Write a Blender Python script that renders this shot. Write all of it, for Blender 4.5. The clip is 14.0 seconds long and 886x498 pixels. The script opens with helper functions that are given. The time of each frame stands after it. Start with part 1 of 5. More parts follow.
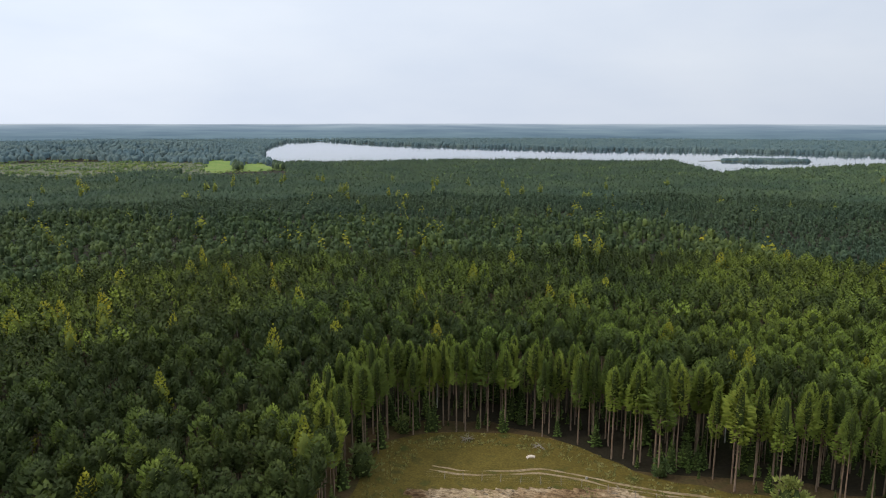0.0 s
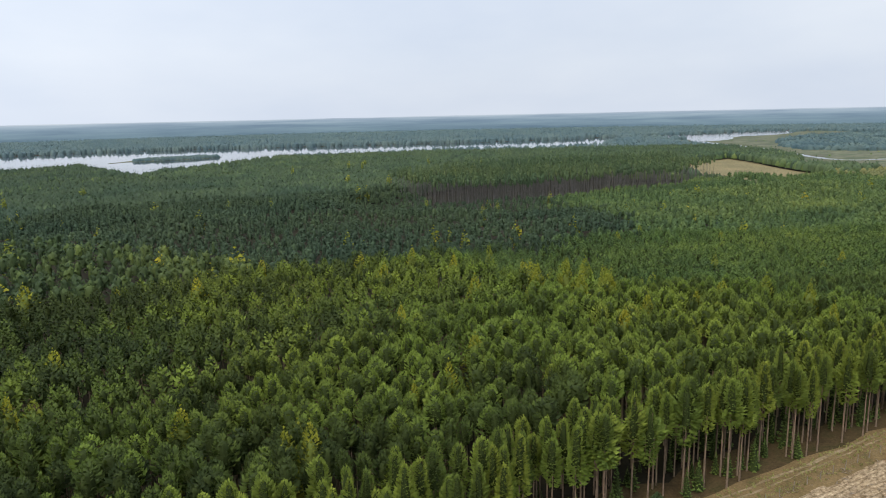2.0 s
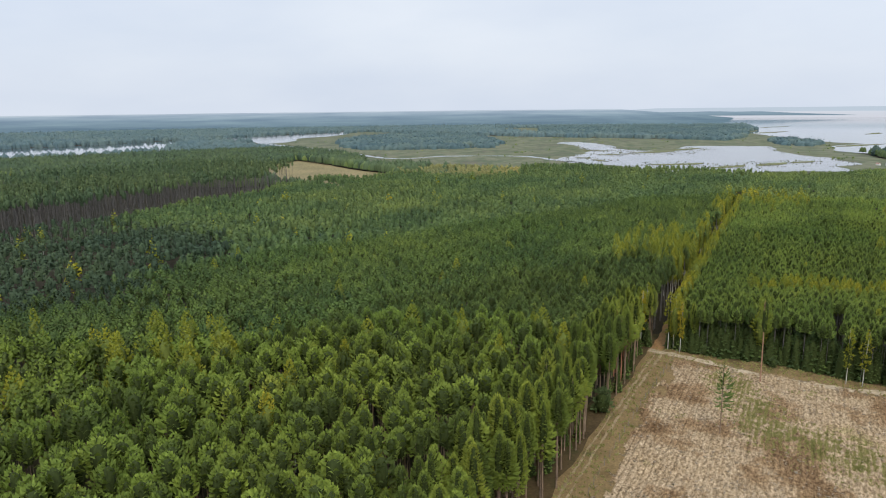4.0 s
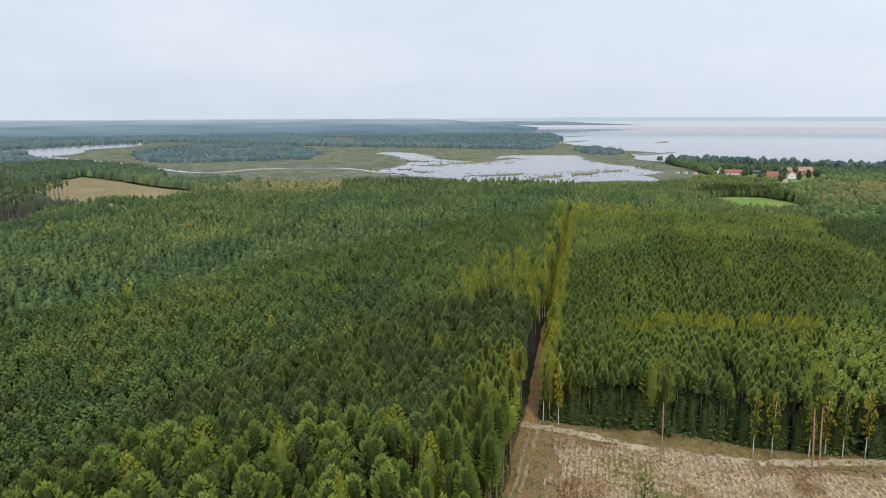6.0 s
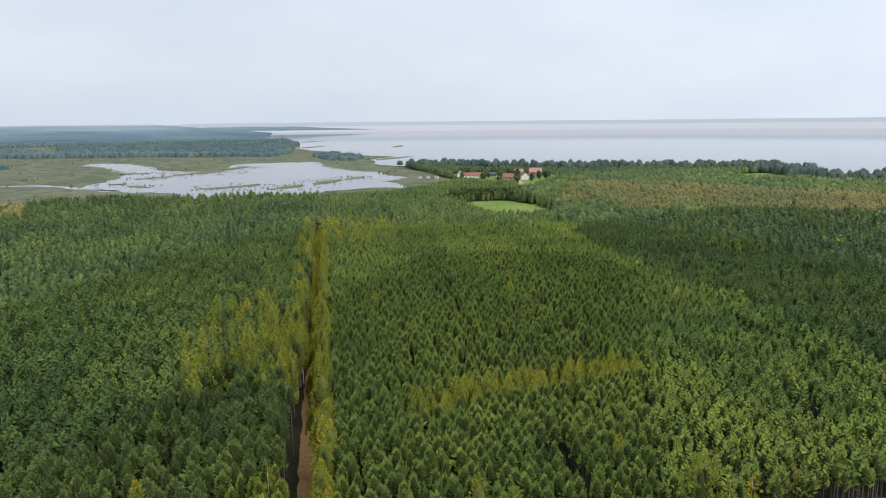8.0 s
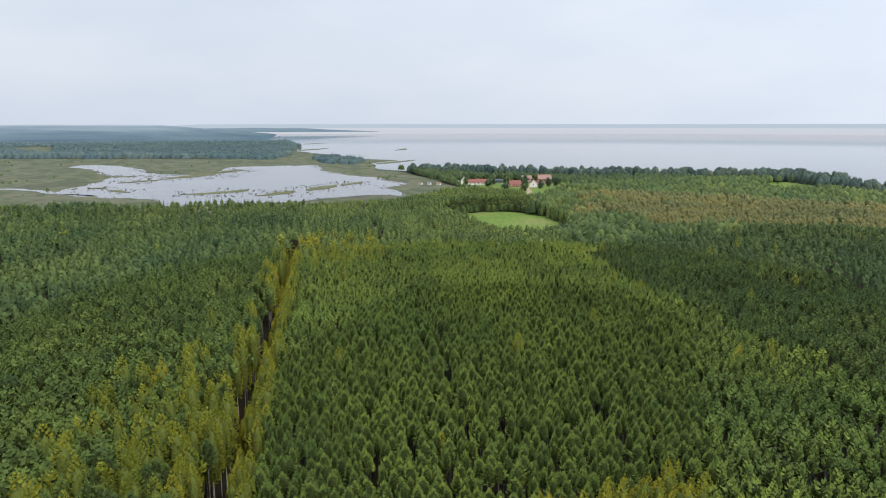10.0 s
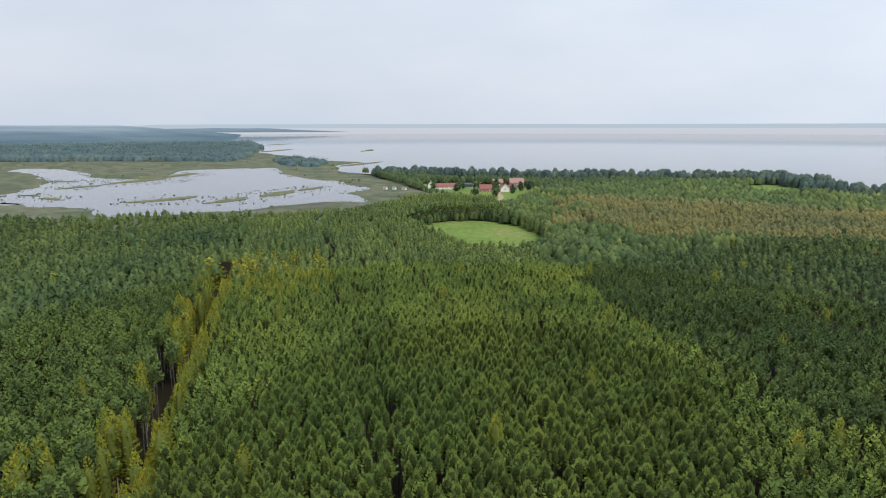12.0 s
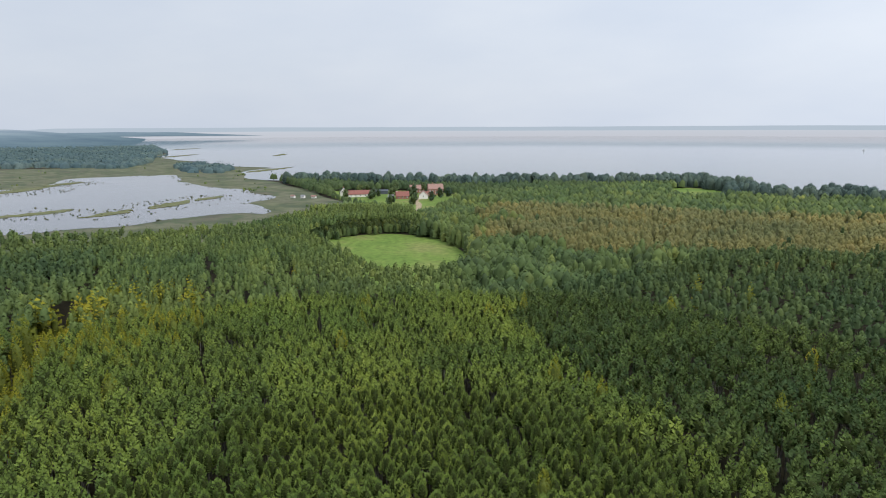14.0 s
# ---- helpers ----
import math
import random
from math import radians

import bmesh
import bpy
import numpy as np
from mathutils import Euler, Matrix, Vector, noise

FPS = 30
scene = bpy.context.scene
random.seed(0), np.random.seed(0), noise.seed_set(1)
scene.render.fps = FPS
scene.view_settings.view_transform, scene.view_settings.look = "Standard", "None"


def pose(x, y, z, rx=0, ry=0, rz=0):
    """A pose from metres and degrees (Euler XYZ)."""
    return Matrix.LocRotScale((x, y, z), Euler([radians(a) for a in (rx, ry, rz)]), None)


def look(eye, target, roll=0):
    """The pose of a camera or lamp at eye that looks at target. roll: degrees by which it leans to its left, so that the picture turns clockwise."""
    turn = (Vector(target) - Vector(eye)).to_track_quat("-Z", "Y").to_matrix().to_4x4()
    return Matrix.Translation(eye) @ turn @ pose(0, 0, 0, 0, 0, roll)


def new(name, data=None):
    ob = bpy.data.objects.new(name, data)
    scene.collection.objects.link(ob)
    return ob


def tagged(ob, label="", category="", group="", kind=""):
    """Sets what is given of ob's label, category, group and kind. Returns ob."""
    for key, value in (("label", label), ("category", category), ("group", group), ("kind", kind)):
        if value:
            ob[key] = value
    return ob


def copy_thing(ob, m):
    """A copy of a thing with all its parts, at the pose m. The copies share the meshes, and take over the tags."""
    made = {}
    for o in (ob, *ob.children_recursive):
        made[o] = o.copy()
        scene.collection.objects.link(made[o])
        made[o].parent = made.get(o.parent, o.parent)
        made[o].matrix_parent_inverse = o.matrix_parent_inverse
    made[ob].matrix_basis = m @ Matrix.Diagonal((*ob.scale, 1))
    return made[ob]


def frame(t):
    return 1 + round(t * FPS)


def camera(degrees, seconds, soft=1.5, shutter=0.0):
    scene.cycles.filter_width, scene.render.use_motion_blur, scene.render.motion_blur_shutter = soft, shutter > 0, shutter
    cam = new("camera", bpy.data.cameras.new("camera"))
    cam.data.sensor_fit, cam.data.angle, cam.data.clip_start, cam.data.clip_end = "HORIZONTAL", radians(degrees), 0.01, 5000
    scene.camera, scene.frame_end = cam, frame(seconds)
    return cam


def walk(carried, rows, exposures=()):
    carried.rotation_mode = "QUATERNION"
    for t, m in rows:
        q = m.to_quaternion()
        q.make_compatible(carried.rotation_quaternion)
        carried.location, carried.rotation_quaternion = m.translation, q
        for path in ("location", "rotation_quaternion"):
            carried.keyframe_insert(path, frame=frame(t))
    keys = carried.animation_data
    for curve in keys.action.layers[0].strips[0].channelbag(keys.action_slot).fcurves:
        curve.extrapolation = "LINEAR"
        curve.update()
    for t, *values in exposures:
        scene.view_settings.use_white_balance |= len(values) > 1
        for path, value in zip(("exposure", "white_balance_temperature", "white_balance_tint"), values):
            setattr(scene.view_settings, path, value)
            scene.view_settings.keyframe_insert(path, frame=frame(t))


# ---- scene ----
import collections
from mathutils.geometry import delaunay_2d_cdt

cam = camera(65.2, 14.0, soft=1.05)
ROWS = [
    (0.0, -3.28, -0.51, 76.20, -0.37, -10.44, -0.03),
    (0.5, -3.93, 15.23, 76.12, -9.82, -10.50, 0.32),
    (1.0, -3.31, 30.37, 75.92, -21.49, -10.58, 0.75),
    (1.5, -0.91, 45.05, 76.03, -34.23, -10.79, 1.06),
    (2.0, 5.00, 59.25, 75.84, -46.80, -11.07, 1.22),
    (2.5, 13.27, 71.70, 75.55, -58.97, -11.36, 1.16),
    (3.0, 24.21, 81.97, 75.30, -67.62, -11.54, 0.94),
    (3.5, 37.31, 89.84, 75.15, -75.11, -11.56, 0.82),
    (4.0, 51.22, 95.03, 74.97, -81.62, -11.46, 0.62),
    (4.2, 56.21, 96.51, 74.92, -83.80, -11.46, 0.57),
    (6.3, 114.67, 99.92, 76.46, -99.15, -10.77, 0.22),
    (6.5, 121.20, 99.15, 76.44, -101.28, -10.71, 0.22),
    (7.0, 137.15, 96.59, 76.25, -106.59, -10.63, 0.27),
    (7.5, 152.44, 91.51, 76.01, -108.42, -10.56, 0.30),
    (8.0, 167.72, 85.35, 75.89, -117.95, -10.63, 0.55),
    (8.2, 173.65, 82.70, 75.77, -119.90, -10.69, 0.67),
    (10.3, 224.71, 49.40, 75.63, -117.22, -10.39, 0.02),
    (10.5, 229.10, 47.29, 75.76, -117.35, -10.38, 0.01),
    (11.0, 239.63, 40.68, 76.04, -117.10, -10.38, 0.01),
    (11.5, 251.54, 32.51, 76.14, -116.88, -10.39, 0.03),
    (12.0, 263.87, 24.41, 76.17, -119.87, -10.42, 0.10),
    (12.5, 276.87, 16.42, 76.11, -126.74, -10.46, 0.40),
    (13.0, 288.08, 7.75, 75.77, -126.62, -10.33, 0.32),
    (13.5, 298.34, -0.69, 75.30, -126.54, -10.23, 0.30),
    (14.0, 308.30, -9.34, 75.01, -126.46, -10.18, 0.22),
]
walk(cam, [(t, pose(x, y, z, 90 + pitch, roll, yaw)) for t, x, y, z, yaw, pitch, roll in ROWS],
     exposures=[(0.0, -0.14), (1.0, -0.07), (2.5, 0.05), (7.0, 0.02), (12.0, -0.07), (14.0, -0.14)])

# ---------------------------------------------------------------- light
SUN_EL, SUN_AZ = 44.0, -100.0          # azimuth clockwise from +y
world = bpy.data.worlds.new("overcast_sky")
scene.world = world
world.use_nodes = True
wn, wl = world.node_tree.nodes, world.node_tree.links
sky = wn.new("ShaderNodeTexSky")
sky.sky_type, sky.sun_disc = "NISHITA", False
sky.sun_elevation, sky.sun_rotation = radians(SUN_EL), radians(SUN_AZ)
sky.dust_density, sky.air_density, sky.altitude = 4.0, 1.0, 150
coord = wn.new("ShaderNodeTexCoord")
stretch = wn.new("ShaderNodeMapping")
stretch.inputs["Scale"].default_value = (1.0, 1.0, 3.2)
cloud = wn.new("ShaderNodeTexNoise")
cloud.inputs["Scale"].default_value, cloud.inputs["Detail"].default_value = 2.2, 5.0
cloud_ramp = wn.new("ShaderNodeValToRGB")
cloud_ramp.color_ramp.elements[0].position, cloud_ramp.color_ramp.elements[1].position = 0.3, 0.72
cloud_ramp.color_ramp.elements[0].color = (7.9, 8.85, 10.5, 1)
cloud_ramp.color_ramp.elements[1].color = (9.6, 10.3, 11.4, 1)
veil = wn.new("ShaderNodeMix")
veil.data_type = "RGBA"
veil.inputs[0].default_value = 0.88
wl.new(coord.outputs["Generated"], stretch.inputs["Vector"])
wl.new(stretch.outputs[0], cloud.inputs["Vector"])
wl.new(cloud.outputs[0], cloud_ramp.inputs[0])
wl.new(sky.outputs[0], veil.inputs[6])
wl.new(cloud_ramp.outputs[0], veil.inputs[7])
toward = wn.new("ShaderNodeVectorMath")
toward.operation = "DOT_PRODUCT"
toward.inputs[1].default_value = (math.sin(radians(SUN_AZ)) * math.cos(radians(SUN_EL)), math.cos(radians(SUN_AZ)) * math.cos(radians(SUN_EL)), math.sin(radians(SUN_EL)))
wl.new(coord.outputs["Generated"], toward.inputs[0])
aureole = wn.new("ShaderNodeMapRange")
aureole.inputs["From Min"].default_value, aureole.inputs["From Max"].default_value = -0.6, 1.0
aureole.inputs["To Min"].default_value, aureole.inputs["To Max"].default_value = 0.86, 1.32
wl.new(toward.outputs["Value"], aureole.inputs[0])
# an overcast sky is brighter overhead than near the horizon
height = wn.new("ShaderNodeSeparateXYZ")
wl.new(coord.outputs["Generated"], height.inputs[0])
overhead = wn.new("ShaderNodeMapRange")
overhead.inputs["From Min"].default_value, overhead.inputs["From Max"].default_value = 0.2, 1.0
overhead.inputs["To Min"].default_value, overhead.inputs["To Max"].default_value = 1.0, 2.3
wl.new(height.outputs[2], overhead.inputs[0])
dome = wn.new("ShaderNodeMath")
dome.operation = "MULTIPLY"
wl.new(aureole.outputs[0], dome.inputs[0])
wl.new(overhead.outputs[0], dome.inputs[1])
glow = wn.new("ShaderNodeVectorMath")
glow.operation = "SCALE"
wl.new(veil.outputs[2], glow.inputs[0])
wl.new(dome.outputs[0], glow.inputs["Scale"])
wl.new(glow.outputs[0], wn["Background"].inputs[0])
wn["Background"].inputs[1].default_value = 0.1
sun = new("sun", bpy.data.lights.new("sun", "SUN"))
sun.data.energy, sun.data.angle, sun.data.color = 2.2, radians(12), (1.0, 0.95, 0.86)
sun.matrix_world = look((0, 0, 400), (-math.sin(radians(SUN_AZ)) * 100 * 1.0, -math.cos(radians(SUN_AZ)) * 100, 400 - 100 * math.tan(radians(SUN_EL))))

# ---------------------------------------------------------------- materials


def material(name, rough=0.9, spec=0.2):
    m = bpy.data.materials.new(name)
    m.use_nodes = True
    b = m.node_tree.nodes["Principled BSDF"]
    b.inputs["Roughness"].default_value = rough
    b.inputs["Specular IOR Level"].default_value = spec
    return m, m.node_tree.nodes, m.node_tree.links, b


def ramp_node(n, stops):
    r = n.new("ShaderNodeValToRGB")
    e = r.color_ramp.elements
    while len(e) < len(stops):
        e.new(0.5)
    for k, (p, c) in zip(e, stops):
        k.position, k.color = p, (*c, 1)
    return r


def noise_node(n, l, scale, detail=4.0, rough=0.55, stretch_by=None):
    geo = n.new("ShaderNodeNewGeometry")
    t = n.new("ShaderNodeTexNoise")
    t.inputs["Scale"].default_value, t.inputs["Detail"].default_value = scale, detail
    t.inputs["Roughness"].default_value = rough
    if stretch_by:
        mp = n.new("ShaderNodeMapping")
        mp.inputs["Scale"].default_value, mp.inputs["Rotation"].default_value = stretch_by[0], (0, 0, stretch_by[1])
        l.new(geo.outputs["Position"], mp.inputs["Vector"])
        l.new(mp.outputs[0], t.inputs["Vector"])
    else:
        l.new(geo.outputs["Position"], t.inputs["Vector"])
    return t


def mix_colour(n, l, a, b, fac, mode="MIX"):
    m = n.new("ShaderNodeMix")
    m.data_type, m.blend_type = "RGBA", mode
    for socket, v in ((0, fac), (6, a), (7, b)):
        if isinstance(v, (int, float)):
            m.inputs[socket].default_value = v
        elif isinstance(v, tuple):
            m.inputs[socket].default_value = (*v, 1)
        else:
            l.new(v, m.inputs[socket])
    return m.outputs[2]


def ground_material(name, stops, coarse, fine, fine_stops=None, rough=0.95, bump=0.5, stretch_by=None, dist=0.1):
    """Two scales of colour noise and a fine relief."""
    m, n, l, b = material(name, rough, 0.1)
    big = noise_node(n, l, coarse, 5, 0.6, stretch_by)
    small = noise_node(n, l, fine, 4, 0.6)
    r = ramp_node(n, stops)
    l.new(big.outputs[0], r.inputs[0])
    r2 = ramp_node(n, fine_stops or [(0.3, (0.55, 0.55, 0.55)), (0.7, (1.0, 1.0, 1.0))])
    l.new(small.outputs[0], r2.inputs[0])
    l.new(mix_colour(n, l, r.outputs[0], r2.outputs[0], 1.0, "MULTIPLY"), b.inputs["Base Color"])
    bp = n.new("ShaderNodeBump")
    bp.inputs["Strength"].default_value, bp.inputs["Distance"].default_value = bump, dist
    l.new(small.outputs[0], bp.inputs["Height"])
    l.new(bp.outputs[0], b.inputs["Normal"])
    return m


def leaf_material(name, dark, light, accent, source="attribute", glow=0.2, spread=0.2):
    """Foliage: tone by tree (attribute or object), small shifts by tuft, patches by place."""
    m, n, l, b = material(name, 0.75, 0.18)
    if source == "attribute":
        a = n.new("ShaderNodeAttribute")
        a.attribute_name = "tone"
        tone = a.outputs["Fac"]
    else:
        a = n.new("ShaderNodeObjectInfo")
        tone = a.outputs["Random"]
    r = ramp_node(n, [(0.0, dark), (0.62, light), (1.0, accent)])
    l.new(tone, r.inputs[0])
    patch = noise_node(n, l, 0.012, 3)
    r2 = ramp_node(n, [(0.35, (0.78, 0.86, 0.9)), (0.65, (1.16, 1.08, 0.95))])
    l.new(patch.outputs[0], r2.inputs[0])
    geo = n.new("ShaderNodeNewGeometry")
    r3 = ramp_node(n, [(0.0, (1 - spread, 1 - spread * 0.9, 1 - spread)), (1.0, (1 + spread, 1 + spread * 0.9, 1 + spread * 0.5))])
    l.new(geo.outputs["Random Per Island"], r3.inputs[0])
    c = mix_colour(n, l, mix_colour(n, l, r.outputs[0], r2.outputs[0], 1.0, "MULTIPLY"), r3.outputs[0], 1.0, "MULTIPLY")
    l.new(c, b.inputs["Base Color"])
    tr = n.new("ShaderNodeBsdfTranslucent")
    l.new(c, tr.inputs[0])
    mx = n.new("ShaderNodeMixShader")
    mx.inputs[0].default_value = glow
    l.new(b.outputs[0], mx.inputs[1])
    l.new(tr.outputs[0], mx.inputs[2])
    l.new(mx.outputs[0], n["Material Output"].inputs[0])
    return m


def bark_material(name, low, high, spots=None):
    m, n, l, b = material(name, 0.9, 0.1)
    t = noise_node(n, l, 1.6, 5, 0.65, ((3, 3, 0.5), 0))
    r = ramp_node(n, [(0.3, low), (0.7, high)] if not spots else [(0.36, spots), (0.44, low), (0.75, high)])
    l.new(t.outputs[0], r.inputs[0])
    l.new(r.outputs[0], b.inputs["Base Color"])
    bp = n.new("ShaderNodeBump")
    bp.inputs["Distance"].default_value = 0.05
    l.new(t.outputs[0], bp.inputs["Height"])
    l.new(bp.outputs[0], b.inputs["Normal"])
    return m


def paint_material(name, colour, rough=0.7, vary=0.25, scale=1.5):
    m, n, l, b = material(name, rough, 0.3)
    t = noise_node(n, l, scale, 5, 0.6)
    r = ramp_node(n, [(0.25, tuple(c * (1 - vary) for c in colour)), (0.75, tuple(min(1, c * (1 + vary)) for c in colour))])
    l.new(t.outputs[0], r.inputs[0])
    l.new(r.outputs[0], b.inputs["Base Color"])
    return m


def water_material(name, base, rough, ripple, scale):
    m, n, l, b = material(name, rough, 0.5)
    b.inputs["IOR"].default_value = 1.33
    t = noise_node(n, l, 0.004, 4, 0.6, ((1, 3.5, 1), 0.5))
    r = ramp_node(n, [(0.35, tuple(c * 0.8 for c in base)), (0.7, base)])
    l.new(t.outputs[0], r.inputs[0])
    l.new(r.outputs[0], b.inputs["Base Color"])
    rr = n.new("ShaderNodeMapRange")
    rr.inputs["To Min"].default_value, rr.inputs["To Max"].default_value = rough * 0.6, rough * 1.5
    l.new(t.outputs[0], rr.inputs[0])
    l.new(rr.outputs[0], b.inputs["Roughness"])
    w = noise_node(n, l, scale, 3)
    bp = n.new("ShaderNodeBump")
    bp.inputs["Strength"].default_value, bp.inputs["Distance"].default_value = ripple, 0.2
    l.new(w.outputs[0], bp.inputs["Height"])
    l.new(bp.outputs[0], b.inputs["Normal"])
    return m


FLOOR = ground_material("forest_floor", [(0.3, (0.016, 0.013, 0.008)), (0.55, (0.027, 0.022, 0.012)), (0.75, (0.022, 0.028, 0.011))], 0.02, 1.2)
GRASS_GOLD = ground_material("golden_grass", [(0.3, (0.055, 0.050, 0.012)), (0.45, (0.105, 0.078, 0.016)), (0.58, (0.085, 0.064, 0.013)), (0.7, (0.045, 0.055, 0.012))], 0.2, 2.0, bump=1.0)
LITTER = ground_material("needle_litter", [(0.3, (0.042, 0.029, 0.013)), (0.5, (0.075, 0.050, 0.022)), (0.7, (0.044, 0.041, 0.014))], 0.15, 1.6, bump=0.8)
GRASS_DRY = ground_material("dry_grass", [(0.3, (0.10, 0.066, 0.026)), (0.45, (0.185, 0.126, 0.056)), (0.58, (0.145, 0.098, 0.042)), (0.7, (0.085, 0.080, 0.026))], 0.12, 2.0, bump=1.0)
PLOUGH, n, l, b = material("ploughed_sand", 0.95, 0.05)
_geo = n.new("ShaderNodeNewGeometry")
_rows = n.new("ShaderNodeMapping")
_rows.vector_type = "TEXTURE"
_rows.inputs["Rotation"].default_value, _rows.inputs["Scale"].default_value = (0, 0, -0.347), (1.15, 0.5, 1.0)
l.new(_geo.outputs["Position"], _rows.inputs["Vector"])
_stripe = n.new("ShaderNodeTexNoise")
_stripe.inputs["Scale"].default_value, _stripe.inputs["Detail"].default_value, _stripe.inputs["Roughness"].default_value = 1.0, 5.0, 0.65
l.new(_rows.outputs[0], _stripe.inputs["Vector"])
_soil = ramp_node(n, [(0.32, (0.105, 0.074, 0.040)), (0.45, (0.190, 0.138, 0.082)), (0.55, (0.270, 0.202, 0.126)), (0.68, (0.375, 0.295, 0.192))])
l.new(_stripe.outputs[0], _soil.inputs[0])
_blot = noise_node(n, l, 0.06, 6, 0.62)
_dark = ramp_node(n, [(0.35, (0.42, 0.34, 0.27)), (0.44, (0.70, 0.61, 0.52)), (0.52, (1.0, 1.0, 1.0)), (0.64, (1.0, 0.97, 0.92)), (0.74, (0.6, 0.72, 0.42))])
l.new(_blot.outputs[0], _dark.inputs[0])
_fine = noise_node(n, l, 1.3, 4, 0.7)
_speck = ramp_node(n, [(0.33, (0.42, 0.38, 0.34)), (0.5, (1.0, 1.0, 1.0))])
l.new(_fine.outputs[0], _speck.inputs[0])
l.new(mix_colour(n, l, mix_colour(n, l, _soil.outputs[0], _dark.outputs[0], 1.0, "MULTIPLY"), _speck.outputs[0], 1.0, "MULTIPLY"), b.inputs["Base Color"])
_bp = n.new("ShaderNodeBump")
_bp.inputs["Distance"].default_value = 0.3
l.new(_fine.outputs[0], _bp.inputs["Height"])
l.new(_bp.outputs[0], b.inputs["Normal"])
SAND = ground_material("road_sand", [(0.3, (0.22, 0.165, 0.10)), (0.5, (0.31, 0.245, 0.16)), (0.7, (0.40, 0.32, 0.22))], 0.25, 1.5)
RUT_SAND = ground_material("rut_sand", [(0.3, (0.16, 0.115, 0.055)), (0.7, (0.30, 0.225, 0.135))], 0.2, 1.5)
RIDE_SOIL = ground_material("ride_soil", [(0.3, (0.19, 0.11, 0.045)), (0.5, (0.28, 0.16, 0.07)), (0.7, (0.17, 0.14, 0.04))], 0.12, 1.5)
FIELD = ground_material("green_field", [(0.3, (0.098, 0.160, 0.030)), (0.5, (0.128, 0.185, 0.038)), (0.68, (0.175, 0.19, 0.06))], 0.03, 0.25)
MARSH = ground_material("marsh_grass", [(0.30, (0.049, 0.063, 0.041)), (0.42, (0.083, 0.093, 0.053)), (0.50, (0.109, 0.107, 0.073)), (0.56, (0.065, 0.082, 0.046)), (0.66, (0.085, 0.078, 0.061)), (0.75, (0.106, 0.115, 0.058))], 0.009, 0.05,
                        [(0.3, (0.6, 0.62, 0.6)), (0.7, (1.1, 1.08, 1.0))], stretch_by=((1, 1.8, 1), 0.4))
REED = ground_material("reed_bed", [(0.3, (0.085, 0.10, 0.045)), (0.5, (0.13, 0.135, 0.060)), (0.7, (0.12, 0.11, 0.075))], 0.06, 0.3)
TAN = ground_material("tan_meadow", [(0.3, (0.135, 0.115, 0.055)), (0.7, (0.205, 0.162, 0.080))], 0.02, 0.3)
WATER = water_material("lake_water", (0.05, 0.055, 0.065), 0.05, 0.015, 0.08)
SHALLOW = water_material("shallow_water", (0.10, 0.10, 0.105), 0.12, 0.03, 0.1)
BARK = bark_material("pine_bark", (0.075, 0.054, 0.038), (0.235, 0.165, 0.112))
BARK_RED = bark_material("red_pine_bark", (0.16, 0.07, 0.045), (0.34, 0.15, 0.09))
BARK_ORANGE = bark_material("orange_pine_bark", (0.13, 0.075, 0.05), (0.34, 0.20, 0.13))
BARK_BIRCH = bark_material("birch_bark", (0.30, 0.28, 0.25), (0.50, 0.48, 0.44), (0.06, 0.055, 0.05))
# pine bark darkened to carry the shade inside dense stands
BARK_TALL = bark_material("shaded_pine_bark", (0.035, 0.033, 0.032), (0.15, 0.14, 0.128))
BARK_GREY = bark_material("grey_bark", (0.12, 0.11, 0.09), (0.27, 0.25, 0.22))
# inner crown colours: the dark of shade between boughs put into the mass
INNER_SHADE = bark_material("inner_shade", (0.015, 0.021, 0.006), (0.034, 0.046, 0.011))
BIRCH_INNER = bark_material("birch_inner_shade", (0.055, 0.068, 0.014), (0.095, 0.112, 0.022))
G_PINE = ((0.074, 0.110, 0.024), (0.148, 0.192, 0.034), (0.196, 0.208, 0.034))
G_OLD = ((0.027, 0.039, 0.009), (0.134, 0.176, 0.026), (0.172, 0.188, 0.030))
G_BIRCH = ((0.145, 0.158, 0.018), (0.228, 0.220, 0.021), (0.285, 0.234, 0.023))
G_NORTH = ((0.032, 0.051, 0.027), (0.068, 0.098, 0.043), (0.115, 0.143, 0.055))
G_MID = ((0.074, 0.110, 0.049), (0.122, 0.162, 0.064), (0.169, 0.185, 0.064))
G_BROWN = ((0.100, 0.108, 0.042), (0.152, 0.140, 0.052), (0.192, 0.152, 0.052))
G_BROAD = ((0.052, 0.076, 0.032), (0.096, 0.125, 0.040), (0.158, 0.172, 0.042))
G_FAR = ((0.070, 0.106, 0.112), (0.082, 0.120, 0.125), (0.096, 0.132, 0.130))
PINE = leaf_material("pine_needles", *G_PINE)
PINE_OB = leaf_material("pine_needles_near", (0.062, 0.086, 0.015), (0.138, 0.172, 0.025), (0.160, 0.182, 0.025), source="object")
OLD_FAR = leaf_material("far_old_pine_needles", (0.032, 0.050, 0.018), (0.094, 0.124, 0.032), (0.142, 0.154, 0.032), spread=0.2)
PINE_OLD = leaf_material("old_pine_needles", *G_OLD)
NORTH = leaf_material("dark_pine_needles", *G_NORTH, spread=0.13)
PINE_DEEP = leaf_material("deep_pine_needles", (0.034, 0.056, 0.017), (0.090, 0.124, 0.028), (0.130, 0.150, 0.028))
PINE_DEEP_SOFT = leaf_material("soft_deep_pine_needles", (0.040, 0.066, 0.020), (0.104, 0.144, 0.032), (0.142, 0.164, 0.032))
